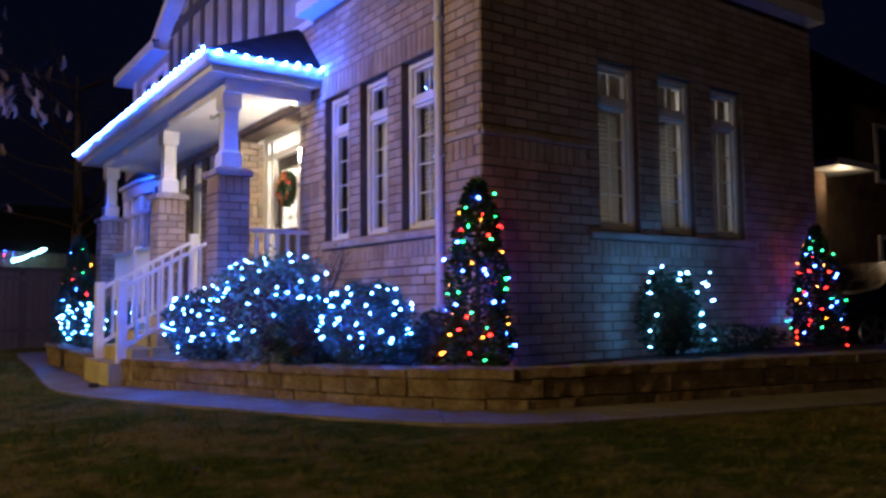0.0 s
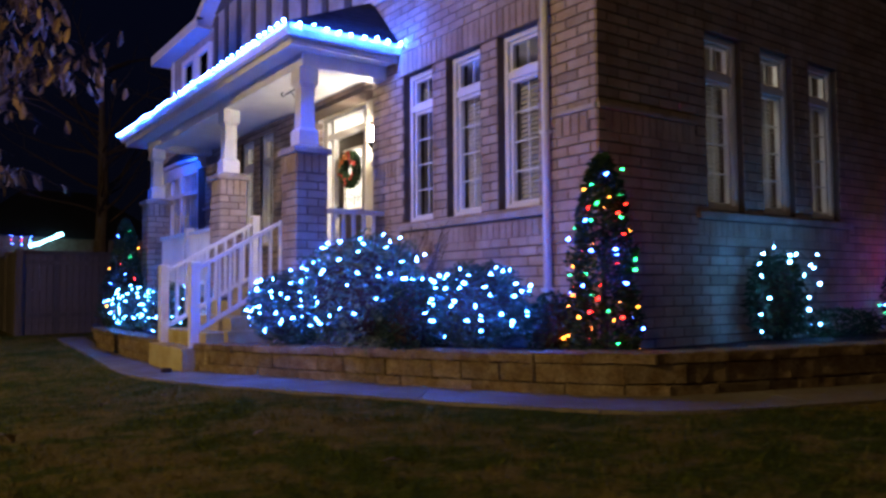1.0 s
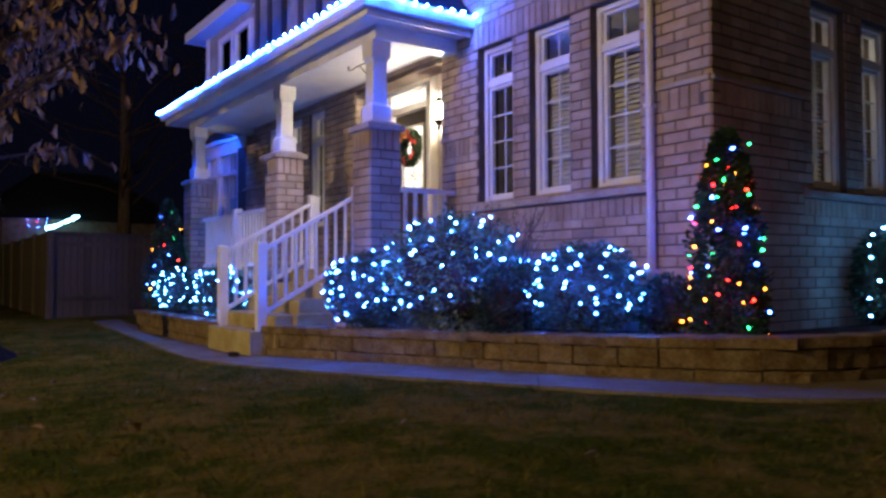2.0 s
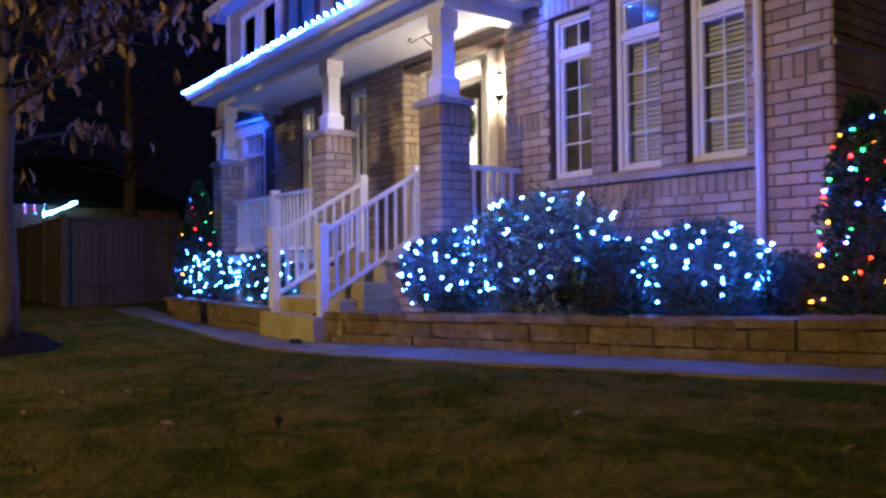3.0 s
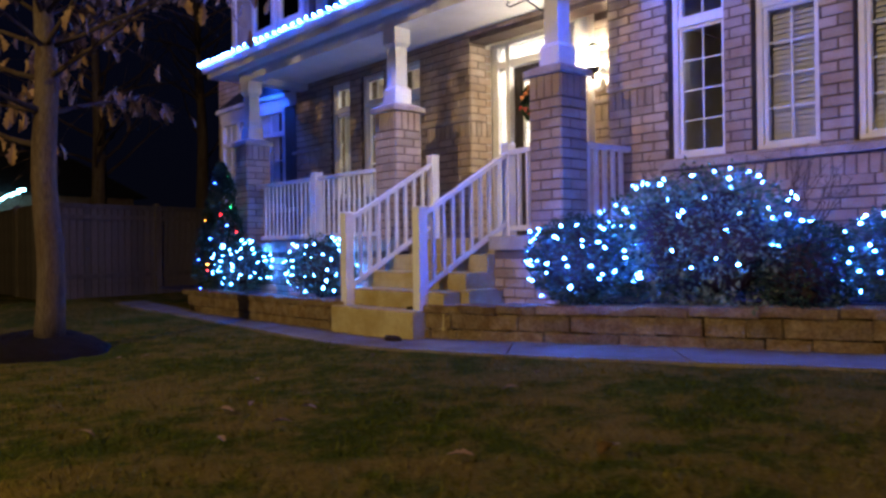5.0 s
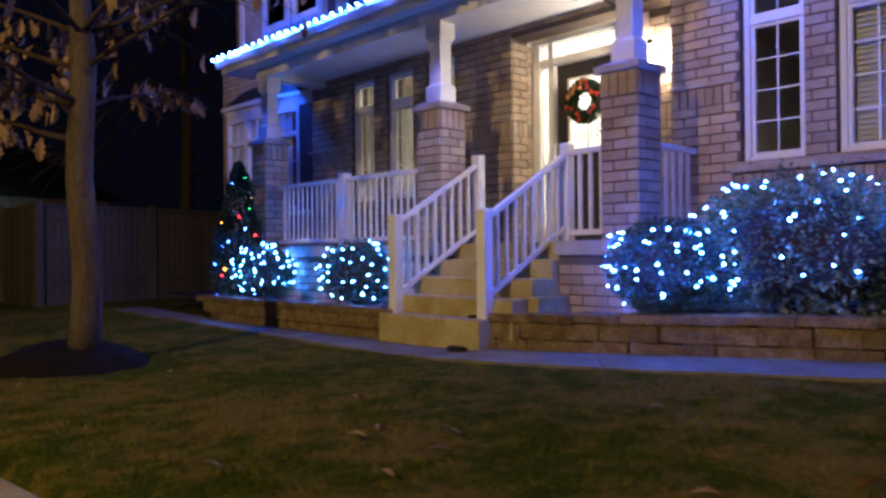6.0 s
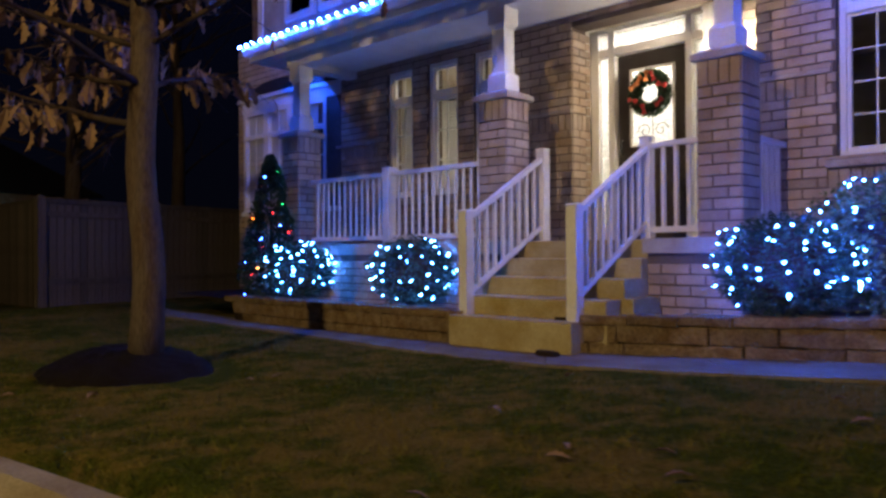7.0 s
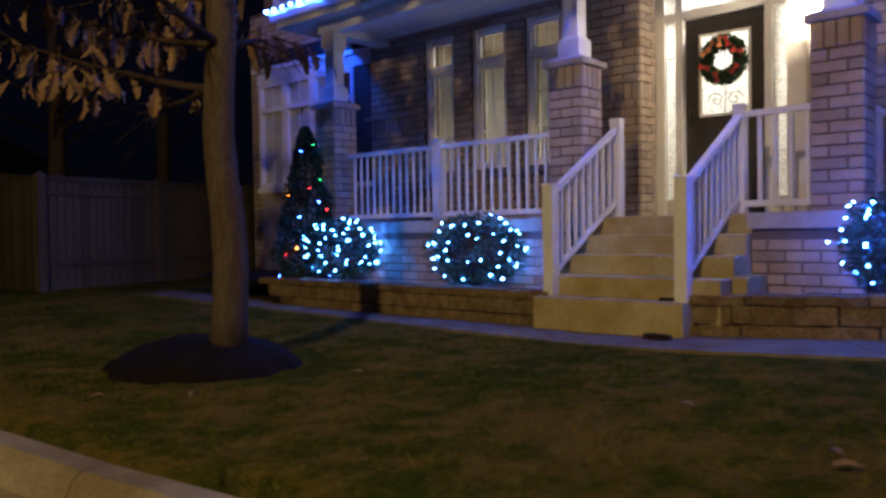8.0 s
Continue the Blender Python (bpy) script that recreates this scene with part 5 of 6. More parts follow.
def conifer(label, base, height, radius, leaves, seed, taper=0.85, group="narrow evergreens"):
    """A narrow evergreen: trunk, and sprays that thin out towards an uneven tip."""
    top = thing("evergreen_tree", label, "tree", group=group)
    rng = np.random.default_rng(seed)
    bm = bmesh.new()
    tube(bm, [(base[0], base[1], base[2] - 0.05), (base[0], base[1], base[2] + height * 0.92)], [0.035, 0.008], 6)
    part("trunk", bm, M_TWIG, top)
    f = rng.uniform(0, 1, leaves) ** 1.15
    a = rng.uniform(0, 6.283, leaves)
    prof = radius * np.where(f < 0.12, 0.75 + 2 * f, (1 - f) ** taper * 1.12)
    lump = np.array([1 + 0.46 * noise.noise(Vector((math.cos(t) * 1.6, math.sin(t) * 1.6, h * 7 + seed))) for t, h in zip(a, f)])
    r = prof * (0.45 + 0.6 * rng.uniform(0, 1, leaves) ** 0.5) * lump
    p = np.stack([base[0] + r * np.cos(a), base[1] + r * np.sin(a), base[2] + 0.03 + f * height], 1)
    nrm = np.stack([np.cos(a), np.sin(a), np.full(leaves, 0.6)], 1)
    leaf_cloud("crown", p, nrm, 0.05, M_CEDAR, top, seed)
    return top


def spiral(base, height, radius, turns, n, rng, lo=0.05, hi=0.97, taper=0.85, start=0.0):
    out = []
    for k in range(n):
        f = lo + (hi - lo) * k / (n - 1)
        r = radius * min(1.0, 1.12 * (1 - f) ** taper) * 1.10
        a = start + 6.283 * turns * (k / (n - 1)) ** 0.9 + rng.normal(0, 0.32)
        out.append((base[0] + r * math.cos(a), base[1] + r * math.sin(a), base[2] + f * height + rng.normal(0, 0.045)))
    return out


MULTI = "string of red, amber, green and blue lights spiralling up the evergreen"
for label, base, h, r, leaves, seed, turns, bulbs, taper in (
        ("tall narrow evergreen at the house corner with coloured lights", (-0.32, -0.34, 0.40), 1.50, 0.250, 5200, 21, 8.5, 68, 0.44),
        ("narrow evergreen with coloured lights at the end of the side wall", (4.55, -0.45, 0.42), 1.34, 0.28, 4600, 22, 8, 66, 0.6),
        ("small cone-shaped evergreen with a few coloured lights by the porch end", (-1.50, 9.52, 0.22), 1.90, 0.36, 9500, 23, 4.6, 30, 0.62)):
    conifer(label, base, h, r, leaves, seed, taper)
    g = np.random.default_rng(seed)
    light_string(MULTI, spiral(base, h, r, turns, bulbs, g, 0.06, 0.93, taper, 2.0), B_COLOURS, g, 0.028)

arch = shrub("dark upright shrub against the side wall outlined with white lights", (2.16, -0.24, 0.82), (0.42, 0.18, 0.44), 3400, 0.042, M_CEDAR, 31, 0.18)
g = np.random.default_rng(31)
pts = [(1.74 + 0.02 * math.sin(k), -0.36, 0.50 + 0.70 * k / 4 + 0.05 * math.sin(k * 2.6)) for k in range(5)] + [(1.74 + 0.88 * k / 6 + 0.05 * math.sin(k * 4.1), -0.40, 1.22 + 0.07 * math.sin(k * 2.2)) for k in range(7)] + [(2.56 - 0.09 * math.sin(k * 2), -0.38, 1.15 - 0.68 * k / 6 + 0.04 * math.sin(k * 3.3)) for k in range(7)]
light_string("cool white string of lights outlining the upright shrub", pts, [B_COOL], g, 0.03)

# ---- young oak with dry leaves ----
oak = thing("oak_tree", "young street oak with grey bark and clinging brown leaves", "tree")
rng = random.Random(7)
TB = Vector((-4.61, 6.54, 0.06))
bm = bmesh.new()
trunk = [TB + Vector((0.02 * math.sin(k * 0.9), 0.02 * math.cos(k * 1.3) + 0.006 * k, 0.3 * k)) for k in range(17)]
rad = [0.138, 0.124, 0.120, 0.115, 0.111, 0.108, 0.105, 0.102, 0.104, 0.095, 0.085, 0.075, 0.066, 0.057, 0.048, 0.038, 0.025]
tube(bm, trunk, rad, 14)
part("trunk", bm, M_BARK, oak, smooth=True)
tips = []


def limb(start, direction, length, radius, depth, name):
    pts, p, d = [start], start.copy(), direction.normalized()
    segs = 7
    for k in range(segs):
        d = (d + Vector((rng.uniform(-.16, .16), rng.uniform(-.16, .16), rng.uniform(-.10, .10) + 0.02))).normalized()
        p = p + d * length / segs
        pts.append(p.copy())
    bm = bmesh.new()
    tube(bm, pts, [radius * (1 - 0.8 * k / segs) for k in range(segs + 1)], 6)
    side = []
    if depth:
        for k in range(2, segs + 1):
            for _ in range(2):
                sd = (d + Vector((rng.uniform(-1, 1), rng.uniform(-1, 1), rng.uniform(-.7, .35)))).normalized()
                q, sp = pts[k], [pts[k]]
                ln = length * rng.uniform(0.16, 0.4)
                for j in range(4):
                    sd = (sd + Vector((rng.uniform(-.2, .2), rng.uniform(-.2, .2), -0.08))).normalized()
                    q = q + sd * ln / 4
                    sp.append(q.copy())
                tube(bm, sp, [radius * 0.3, radius * 0.22, radius * 0.16, radius * 0.1, radius * 0.05], 4)
                side.extend(sp[1:])
    part(name, bm, M_TWIG, oak, smooth=True)
    tips.extend(side + pts[3:])


for k in range(17):
    a = radians((70, 115, 200, 95, 45, 135, 300, 80, 125, 20, 60, 150, 250, 105, 85, 340, 130)[k])
    h = 1.90 + 0.11 * k
    i = min(int(h / 0.3), 15)
    limb(trunk[i].copy(), Vector((math.cos(a), math.sin(a), 0.16 + 0.035 * k)), rng.uniform(1.7, 2.6) * (1 - 0.025 * k), 0.034 - 0.001 * k, 1, "limb")


# Upper limbs added to shade the porch wall from the street light.
for k in range(14):
    a = k * 2.4
    h = 3.5 + 0.09 * k
    limb(trunk[min(int(h / 0.3), 15)].copy(), Vector((math.cos(a), math.sin(a), 0.25 + 0.05 * k)), 2.0 * (1 - 0.03 * k), 0.026 - 0.001 * k, 1, "limb")


# Southern limbs added to block street light on the wall near the door.
for k in range(7):
    a = radians(225 + 16 * k)
    limb(trunk[9 + k % 3].copy(), Vector((math.cos(a), math.sin(a), 0.34)), 2.1, 0.026, 1, "limb")


def oak_leaf(ln):
    """A lobed leaf, folded along its rib and curled, hanging from its stalk."""
    half = [(0.0, 0.0), (0.10, 0.12), (0.24, 0.10), (0.34, 0.24), (0.46, 0.15), (0.58, 0.30), (0.70, 0.17), (0.84, 0.18), (1.0, 0.0)]
    v, f = [], []
    for s in (-1, 1):
        o = len(v)
        for u, w in half:
            v.append((s * w * ln * 0.8, w * ln * 0.35 + 0.10 * ln * math.sin(u * 3), -u * ln))
            v.append((0, 0.10 * ln * math.sin(u * 3), -u * ln))
        for k in range(len(half) - 1):
            q = (o + 2 * k, o + 2 * k + 2, o + 2 * k + 3, o + 2 * k + 1)
            f.append(q if s > 0 else q[::-1])
    return v, f


LEAF = [mesh_from("leaf", *oak_leaf(ln), M_OAK) for ln in (0.20, 0.24, 0.17)]
low = [t for t in tips if 1.95 < t.z < 3.6 and (t.z > 2.4 or math.degrees(math.atan2(t.y - TB.y, t.x - TB.x)) > 60)]
low = [t for t in low if 30 < math.degrees(math.atan2(t.y - TB.y, t.x - TB.x)) < 165 or rng.random() < 0.10]
rng.shuffle(low)
n_leaf = 0
for t in low:
    if n_leaf >= 290:
        break
    m = Matrix.Translation(t) @ Euler((rng.uniform(-.5, .5), rng.uniform(-.5, .5), rng.uniform(0, 6.28))).to_matrix().to_4x4()
    share("leaf", LEAF[n_leaf % 3], oak, m)
    n_leaf += 1

verts, faces = [], []
# Leaves added to shade the porch wall; left off northward to spare the bay.
high = [t for t in tips if t.y < TB.y + 0.8 and t.z > 3.5]
for t in low[290:] + high:
    v, f = oak_leaf(rng.uniform(0.15, 0.24))
    m = Matrix.Translation(t + Vector((rng.uniform(-.14, .14), rng.uniform(-.14, .14), rng.uniform(-.08, .05)))) @ Euler((rng.uniform(-.5, .5), rng.uniform(-.5, .5), rng.uniform(0, 6.28))).to_matrix().to_4x4()
    o = len(verts)
    verts.extend(tuple(m @ Vector(p)) for p in v)
    faces.extend(tuple(i + o for i in q) for q in f)
foliage = new("foliage", mesh_from("foliage", verts, faces, M_OAK))
foliage.parent = oak
tagged(foliage, kind="stuff")

mulch = thing("mulch_mound", "raised ring of dark bark mulch round the oak", "mulch")
bm = bmesh.new()
rings = []
for k in range(9):
    f = k / 8
    row = []
    for j in range(40):
        a = j * 6.2832 / 40
        rr = (0.14 + 0.54 * f) * (1 + 0.14 * noise.noise((math.cos(a) * 2, math.sin(a) * 2, 4)) + 0.09 * f * noise.noise((math.cos(a) * 7, math.sin(a) * 7, 9)))
        x, y = TB.x - 0.05 + rr * math.cos(a) * 0.98, TB.y + 0.26 + rr * math.sin(a) * 1.12
        row.append(bm.verts.new((x, y, ground_z(x, y) - 0.03 + 0.225 * math.cos(min(f, 1) * 1.57) ** 0.7 + 0.035 * noise.noise((x * 11, y * 11, 2)) * (1 - f * 0.4))))
    rings.append(row)
for a, b in zip(rings, rings[1:]):
    for j in range(40):
        bm.faces.new((a[j], a[(j + 1) % 40], b[(j + 1) % 40], b[j]))
bm.faces.new(rings[0])
part("mound", bm, M_MULCH, mulch, smooth=True)

# ---- fence ----
fence = thing("fence", "tall weathered board fence with square posts", "fence")
rng = random.Random(9)


def fence_run(a, b, height):
    a, b = Vector((*a, 0)), Vector((*b, 0))
    d = (b - a)
    yaw = math.degrees(math.atan2(d.y, d.x))
    n = int(d.length / 0.145)
    for k in range(n):
        p = a.lerp(b, k / n)
        bm = bmesh.new()
        box(bm, 0.003, 0.140, -0.011, 0.011, ground_z(p.x, p.y) - 0.05, height + rng.uniform(-.012, .012))
        part("board", bm, M_FENCE, fence, at=pose(p.x, p.y, 0, 0, 0, yaw))
    for k in range(int(d.length / 2.4) + 1):
        p = a + d.normalized() * 2.4 * k
        bm = bmesh.new()
        box(bm, -0.07, 0.07, -0.07, 0.07, -0.1, height + 0.06)
        hexa(bm, [(-.085, -.085, height + 0.06), (.085, -.085, height + 0.06), (.085, .085, height + 0.06), (-.085, .085, height + 0.06)], [(-.02, -.02, height + 0.13), (.02, -.02, height + 0.13), (.02, .02, height + 0.13), (-.02, .02, height + 0.13)])
        part("post", bm, M_FENCE, fence, at=pose(p.x, p.y, 0, 0, 0, yaw))
    for z in (0.35, 1.55, height - 0.02):
        bm = bmesh.new()
        box(bm, 0, d.length, -0.05, -0.012, z, z + 0.09)
        part("rail", bm, M_FENCE, fence, at=pose(a.x, a.y, 0, 0, 0, yaw))


fence_run((-2.45, 15.2), (3.2, 16.4), 1.80)
fence_run((-2.45, 15.2), (-2.35, 26.0), 1.80)

# ---- far houses, trees, neighbour, car ----
def far_house(label, m, w, d, h, windows, lit=()):
    top = thing("house", label, "house", m, group="far houses")
    bm = bmesh.new()
    box(bm, 0, w, 0, d, -0.2, h)
    part("wall", bm, M_NEIGHBOUR, top)
    bm = bmesh.new()
    hexa(bm, [(-0.5, -0.5, h), (w + 0.5, -0.5, h), (w + 0.5, d + 0.5, h), (-0.5, d + 0.5, h)], [(w * 0.3, d * 0.5, h + 2.6), (w * 0.7, d * 0.5, h + 2.6), (w * 0.7, d * 0.5 + 0.02, h + 2.6), (w * 0.3, d * 0.5 + 0.02, h + 2.6)])
    part("roof", bm, M_SHINGLE, top)
    for x, z, ww, hh in windows:
        bm = bmesh.new()
        for a, b, c, e in ((x, x + 0.09, z, z + hh), (x + ww - 0.09, x + ww, z, z + hh), (x + 0.09, x + ww - 0.09, z, z + 0.09), (x + 0.09, x + ww - 0.09, z + hh - 0.09, z + hh)):
            box(bm, a, b, -0.05, 0.01, c, e)
        fr = part("window", bm, M_WHITE, top)
        bm = bmesh.new()
        box(bm, x + 0.09, x + ww - 0.09, -0.02, -0.012, z + 0.09, z + hh - 0.09)
        part("pane", bm, M_GLASS, fr)
    return top


far_house("dark distant house beyond the fence with lit eaves", pose(-1.5, 34.5, 0, 0, 0, 8), 8, 7, 3.4, [(1, 1.0, 1.2, 1.3), (4.5, 1.0, 1.2, 1.3)])
g = np.random.default_rng(60)
light_string("cyan-white icicle lights on a distant eave", [(0.2 + 1.25 * k / 13, 33.9, 2.95 + 0.55 * k / 13) for k in range(14)], [bulb_mesh("far_bulb", 0.06, M_FAR)], g, 0.02)
light_string("red and blue lights on a distant window", [(-0.55 + 0.35 * (k % 3), 33.9, 3.0 + 0.18 * (k // 3)) for k in range(9)], [bulb_mesh("far_bulb", 0.02, M_RED), bulb_mesh("far_bulb", 0.012, M_BLUE)], g, 0.02)


def bare_tree(label, base, height, seed):
    top = thing("bare_tree", label, "tree", group="bare trees")
    r = random.Random(seed)
    bm = bmesh.new()
    b = Vector(base)
    tube(bm, [b, b + Vector((0.1, 0.05, height * 0.5)), b + Vector((0.0, 0.2, height))], [0.26, 0.17, 0.04], 8)
    part("trunk", bm, M_BARK, top, smooth=True)
    bm = bmesh.new()
    for k in range(26):
        z = height * r.uniform(0.3, 0.95)
        a = r.uniform(0, 6.28)
        d = Vector((math.cos(a), math.sin(a), r.uniform(0.3, 0.9))).normalized()
        p = b + Vector((0.05, 0.1, z))
        pts = [p]
        for j in range(6):
            d = (d + Vector((r.uniform(-.25, .25), r.uniform(-.25, .25), r.uniform(-.15, .2)))).normalized()
            p = p + d * 0.5
            pts.append(p.copy())
            if j > 1:
                e = (d + Vector((r.uniform(-.9, .9), r.uniform(-.9, .9), r.uniform(-.3, .6)))).normalized()
                tube(bm, [p, p + e * 0.35, p + e * 0.7 + Vector((0, 0, 0.08))], [0.014, 0.009, 0.004], 4)
        tube(bm, pts, [0.05, 0.042, 0.034, 0.027, 0.02, 0.013, 0.006], 5)
    part("crown", bm, M_TWIG, top)


bare_tree("dark bare tree behind the fence", (0.6, 22.0, 0), 8.5, 1)
bare_tree("dark bare tree at the back of the next garden", (4.6, 24.0, 0), 9.5, 2)

nb = thing("neighbour_house", "brown brick neighbour house with a lit entry roof", "house")
bm = bmesh.new()
box(bm, 10.6, 18.0, 3.4, 12.0, 0.0, 5.4)
part("wall", bm, M_NEIGHBOUR, nb)
bm = bmesh.new()
hexa(bm, [(10.2, 3.0, 5.4), (18.4, 3.0, 5.4), (18.4, 12.4, 5.4), (10.2, 12.4, 5.4)], [(13.5, 6.5, 8.4), (15.0, 6.5, 8.4), (15.0, 9.0, 8.4), (13.5, 9.0, 8.4)])
part("roof", bm, M_SHINGLE, nb)
bm = bmesh.new()
box(bm, 10.5, 12.0, 2.3, 3.4, 3.52, 3.66)
part("entry_roof", bm, M_WHITE, nb, "white entry roof", bevel=0.02)
boxpart("entry_pier", (10.7, 11.1, 2.9, 3.4, 0, 3.5), M_NEIGHBOUR, nb)
for x, z in ((14.2, 3.6), (14.2, 1.0)):
    bm = bmesh.new()
    for a, b, c, e in ((x, x + 0.1, z, z + 1.4), (x + 1.1, x + 1.2, z, z + 1.4), (x + 0.1, x + 1.1, z, z + 0.1), (x + 0.1, x + 1.1, z + 1.3, z + 1.4)):
        box(bm, a, b, 3.33, 3.41, c, e)
    fr = part("window", bm, M_WHITE, nb)
    bm = bmesh.new()
    box(bm, x + 0.1, x + 1.1, 3.36, 3.37, z + 0.1, z + 1.3)
    part("pane", bm, M_GLASS, fr)

car = thing("car", "black parked car with silver alloy wheels, mostly in shadow", "car", pose(7.85, 0.55, 0.13, 0, 0, -26))
bm = bmesh.new()
side = [(-0.95, 0.28), (-0.98, 0.60), (-0.85, 0.80), (0.15, 0.95), (0.85, 1.42), (2.2, 1.46), (3.1, 1.05), (3.6, 0.98), (3.68, 0.55), (3.6, 0.28)]
hexa(bm, [(x, 0.0 + (0.12 if z > 1.0 else 0.0), z) for x, z in side], [(x, 1.75 - (0.12 if z > 1.0 else 0.0), z) for x, z in side])
part("body", bm, M_CAR, car, bevel=0.03, smooth=True)
bm = bmesh.new()
hexa(bm, [(0.35, 0.02, 0.98), (2.75, 0.02, 1.02), (2.15, 0.10, 1.38), (0.92, 0.10, 1.36)], [(0.35, 0.06, 0.98), (2.75, 0.06, 1.02), (2.15, 0.14, 1.38), (0.92, 0.14, 1.36)])
part("side_window", bm, M_GLASS, car)
bm = bmesh.new()
hexa(bm, [(-0.96, 0.06, 0.62), (-0.72, -0.012, 0.66), (-0.62, -0.012, 0.80), (-0.86, 0.06, 0.78)], [(-0.97, 0.3, 0.62), (-0.8, 0.3, 0.66), (-0.7, 0.3, 0.81), (-0.87, 0.3, 0.79)])
part("headlight", bm, M_ALLOY, car, "clear headlight glinting")
for x in (0.0, 2.65):
    for y in (-0.01, 1.56):
        bm = bmesh.new()
        bmesh.ops.create_cone(bm, cap_ends=True, segments=32, radius1=0.32, radius2=0.32, depth=0.2, matrix=pose(x, y + 0.09, 0.32, 90, 0, 0))
        wheel = part("wheel", bm, M_TYRE, car, "black tyre", bevel=0.01)
        bm = bmesh.new()
        for k in range(5):
            a = k * 1.2566
            hexa(bm, [(x + 0.03 * math.cos(a + q), y - 0.02, 0.32 + 0.03 * math.sin(a + q)) for q in (0, 1.57, 3.14, 4.71)], [(x + 0.21 * math.cos(a) + 0.035 * math.cos(a + q), y - 0.015, 0.32 + 0.21 * math.sin(a) + 0.035 * math.sin(a + q)) for q in (0, 1.57, 3.14, 4.71)])
        tube(bm, [(x + 0.225 * math.cos(k * 0.2618), y - 0.012, 0.32 + 0.225 * math.sin(k * 0.2618)) for k in range(25)], 0.018, 5)
        part("rim", bm, M_ALLOY, wheel, "silver five-spoke rim")
driveway = boxpart("driveway", (5.6, 16.0, -6.0, 3.0, -0.1, 0.16), M_ASPHALT, None, bevel=0.01)
tagged(driveway, "dark asphalt driveway beside the house", "driveway", kind="structure")

# ---- fallen leaves and grass ----
rng = random.Random(12)
for k in range(24):
    x, y = rng.uniform(-5.8, -2.7), rng.uniform(-2.2, 9.5)
    if road_side(x, y) > -0.3 or (x > -2.75 + 0.35 * max(0, 3 - y) * 0.0 and y > 3) or x > -2.7 + max(0, 2.5 - y) * 0.3:
        continue
    leaf = tagged(new("fallen_leaf", LEAF[k % 3]), "dry brown oak leaf lying on the lawn", "leaf", group="fallen leaves")
    leaf.matrix_basis = pose(x, y, ground_z(x, y) + 0.035, 80 + rng.uniform(-14, 14), rng.uniform(-12, 12), rng.uniform(0, 360)) @ Matrix.Scale(0.45, 4)

leaf = tagged(new("fallen_leaf", LEAF[1]), "large orange-brown oak leaf lying on the lawn", "leaf", group="fallen leaves")
leaf.matrix_basis = pose(-4.24, 0.52, ground_z(-4.24, 0.52) + 0.07, 62, 8, -35) @ Matrix.Scale(0.75, 4)

g = np.random.default_rng(3)
N = 150000
bx, by = g.uniform(-6.05, 1.5, N), g.uniform(-5.2, 14.5, N)
path_x = np.interp(by, [p[1] for p in PAVE_OUT[::-1]], [p[0] for p in PAVE_OUT[::-1]])
kerb_x = np.interp(by, KERB_XY[::-1, 1], KERB_XY[::-1, 0])
keep = (bx < path_x - 0.03) & (bx > kerb_x + 0.05) & (np.hypot((bx - TB.x) / 0.92, (by - TB.y) / 1.12) > 0.72)
bx, by = bx[keep], by[keep]
N = len(bx)
bz = np.array([ground_z(a, b) + 0.018 * noise.noise((a * 1.3, b * 1.3, 0)) for a, b in zip(bx, by)])
tuft = np.array([0.5 + 0.9 * noise.noise((a * 2.5, b * 2.5, 7)) for a, b in zip(bx, by)])
ht = np.clip(0.022 + 0.030 * tuft, 0.010, 0.07) * g.uniform(0.6, 1.3, N)
yaw, lean = g.uniform(0, 6.283, N), g.normal(0, 0.75, (N, 2))
w = 0.0035 * g.uniform(0.7, 1.4, N)
base = np.stack([bx, by, bz - 0.006], 1)
side_v = np.stack([np.cos(yaw) * w, np.sin(yaw) * w, np.zeros(N)], 1)
tip = base + np.stack([lean[:, 0] * ht, lean[:, 1] * ht, ht], 1)
V = np.stack([base - side_v, base + side_v, tip], 1).reshape(-1, 3)
gm = bpy.data.meshes.new("grass")
gm.vertices.add(3 * N)
gm.vertices.foreach_set("co", V.astype(np.float32).ravel())
gm.loops.add(3 * N)
gm.loops.foreach_set("vertex_index", np.arange(3 * N, dtype=np.int32))
gm.polygons.add(N)
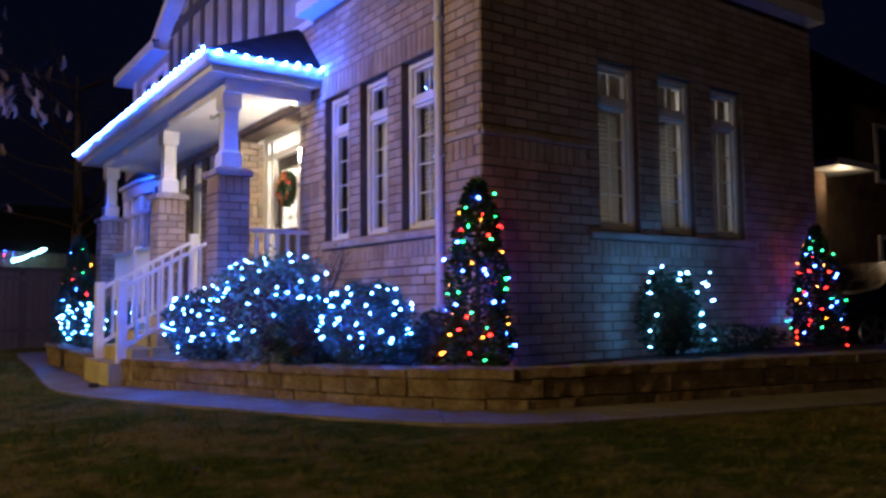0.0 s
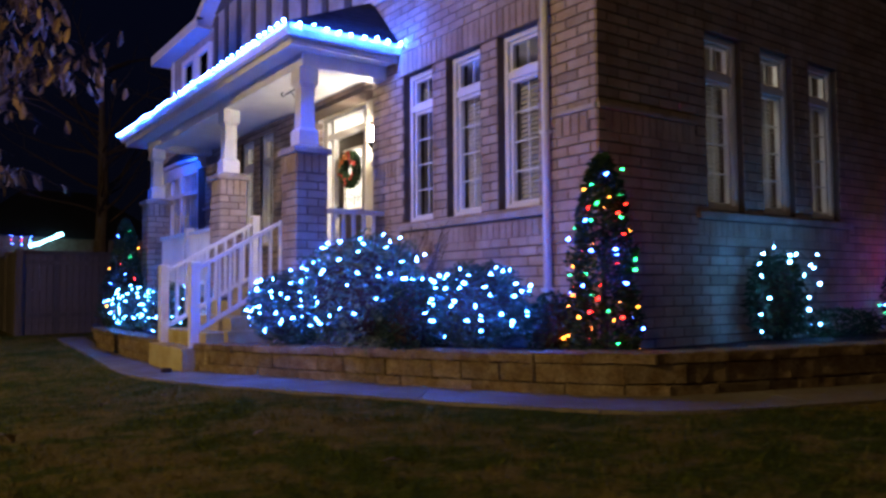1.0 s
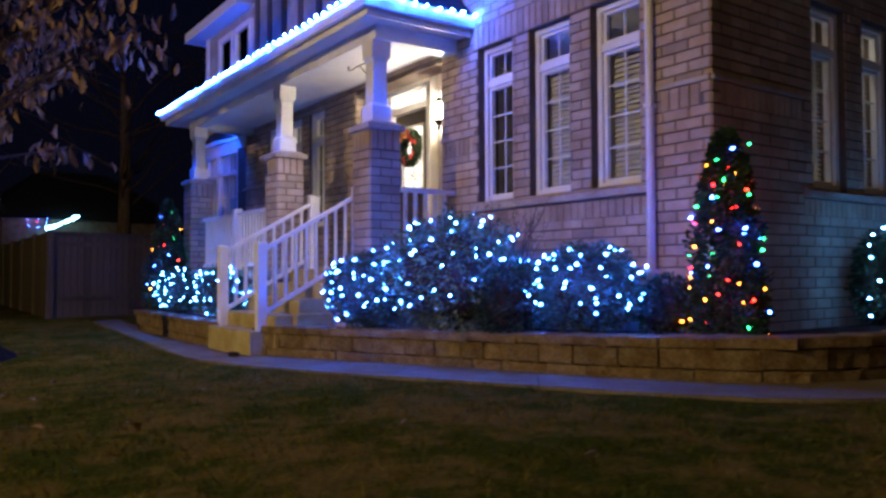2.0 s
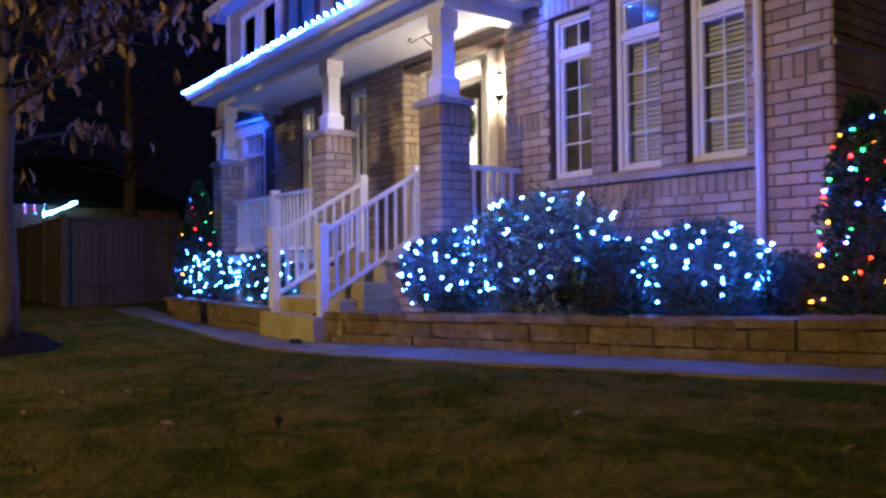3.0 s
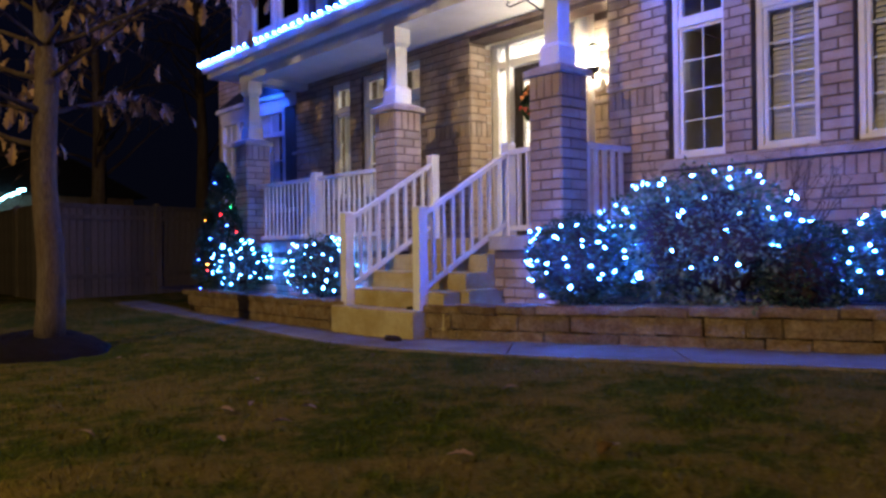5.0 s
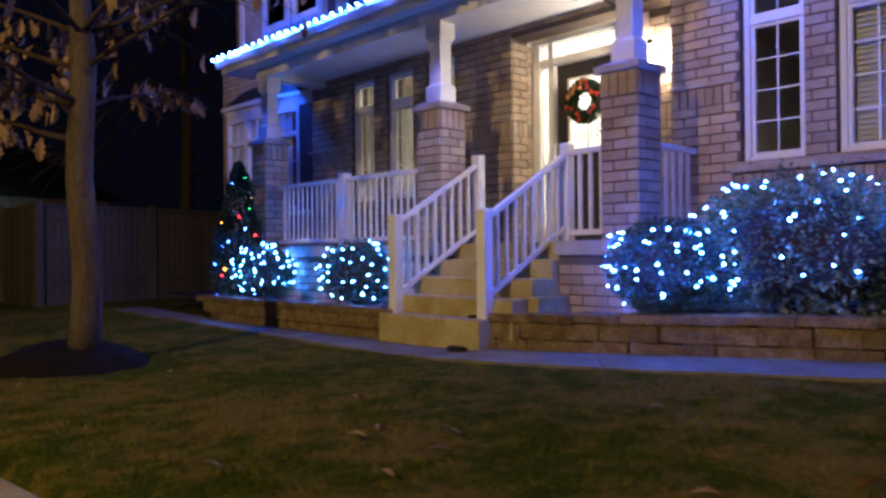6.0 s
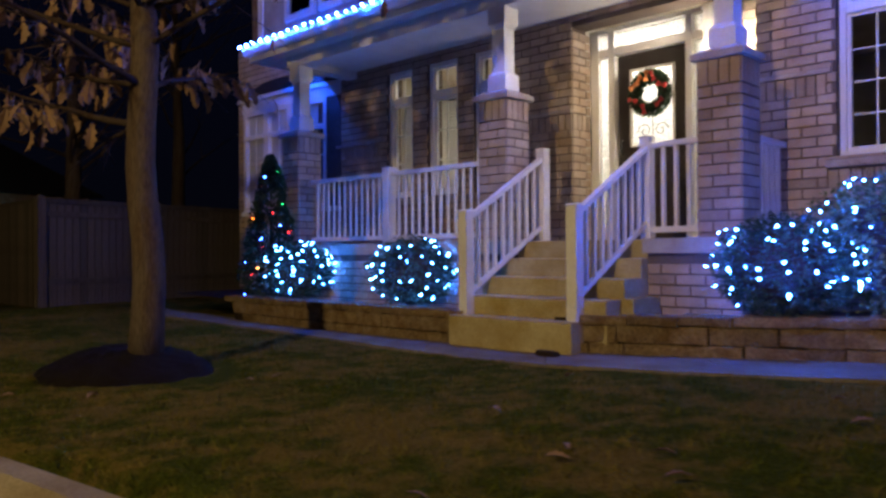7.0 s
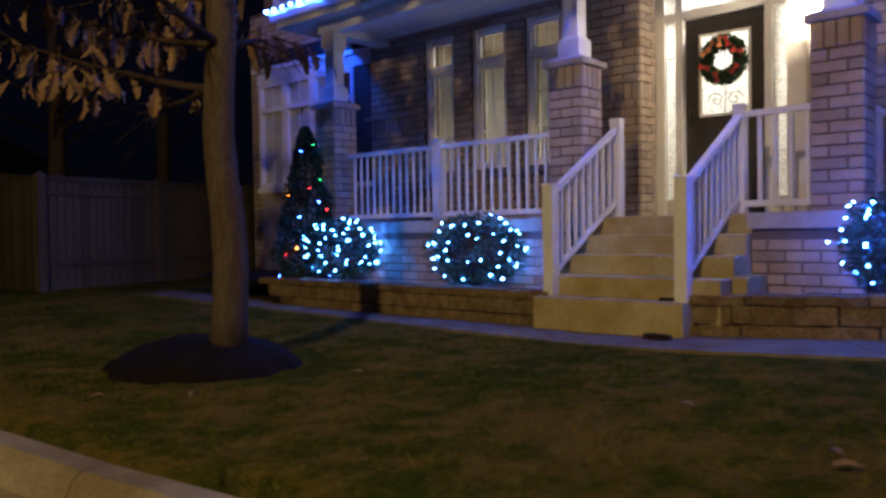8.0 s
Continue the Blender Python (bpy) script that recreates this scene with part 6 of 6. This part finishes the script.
gm.polygons.foreach_set("loop_start", np.arange(0, 3 * N, 3, dtype=np.int32))
gm.update(calc_edges=True)
gm.materials.append(M_BLADE)
tagged(new("grass", gm), "short patchy winter grass blades", "grass", kind="stuff")

# ---- bricks ----
brickwork(wall_front, FM, NORTH, 0.30, 4.45, [*front_open, (fy(12.5), fy(9.9), 0, 3.5)], front_soldier, (fy(3.68), fy(0.0)), 300)
brickwork(wall_side, SM, 5.4, 0.30, 4.45, SIDE_WINDOWS, [(0.1, 1.3, 2.24, 2.43), (1.3, 4.05, 1.402, 1.56)], (0.0, 3.2), 300)
# entry reveals and porch base
for m, ln, z0, z1, sold in ((pose(0, 5.757, 0), 0.36, 0.951, 3.4, [(0, 0.36, 2.24, 2.43)]), (pose(0.40, 4.36, 0, 0, 0, -90), 0.68, 0.951, 3.4, [(0, 0.68, 2.24, 2.43)])):
    brickwork(wall_front, m, ln, z0, z1, (), sold)
brickwork(porch, pose(-1.21, 4.16, 0, 0, 0, -90), 0.84, 0.20, PF - 0.14, single=(0, 0.84))
brickwork(porch, pose(-1.21, 10.04, 0, 0, 0, -90), 4.28, 0.12, PF - 0.14, single=(0, 4.28))
brickwork(porch, pose(-1.21, 3.32, 0), 1.19, 0.2, PF - 0.14)
for top, a, b in pillar_things:
    w = X1 - X0
    for m in (pose(X0, b, 0, 0, 0, -90), pose(X0, a, 0), pose(X1, a, 0, 0, 0, 90), pose(X1, b, 0, 0, 0, 180)):
        brickwork(top, m, w, CAPZ - 0.215 - 14 * (BH + JT), CAPZ - 0.21, single=(0, w), most=60)
        v_count = round(w / 0.0925)
        verts, faces = [], []
        for i in range(v_count):
            v, f = brick_mesh("", w / v_count - JT, 0.205)
            o = len(verts)
            verts.extend((p + i * w / v_count + JT / 2, q, r + CAPZ - 0.21) for p, q, r in v)
            faces.extend(tuple(j + o for j in k) for k in f)
        ob = new("soldier_course", mesh_from("soldier_course", verts, faces, M_BRICK))
        ob.parent = top
        ob.matrix_basis = m
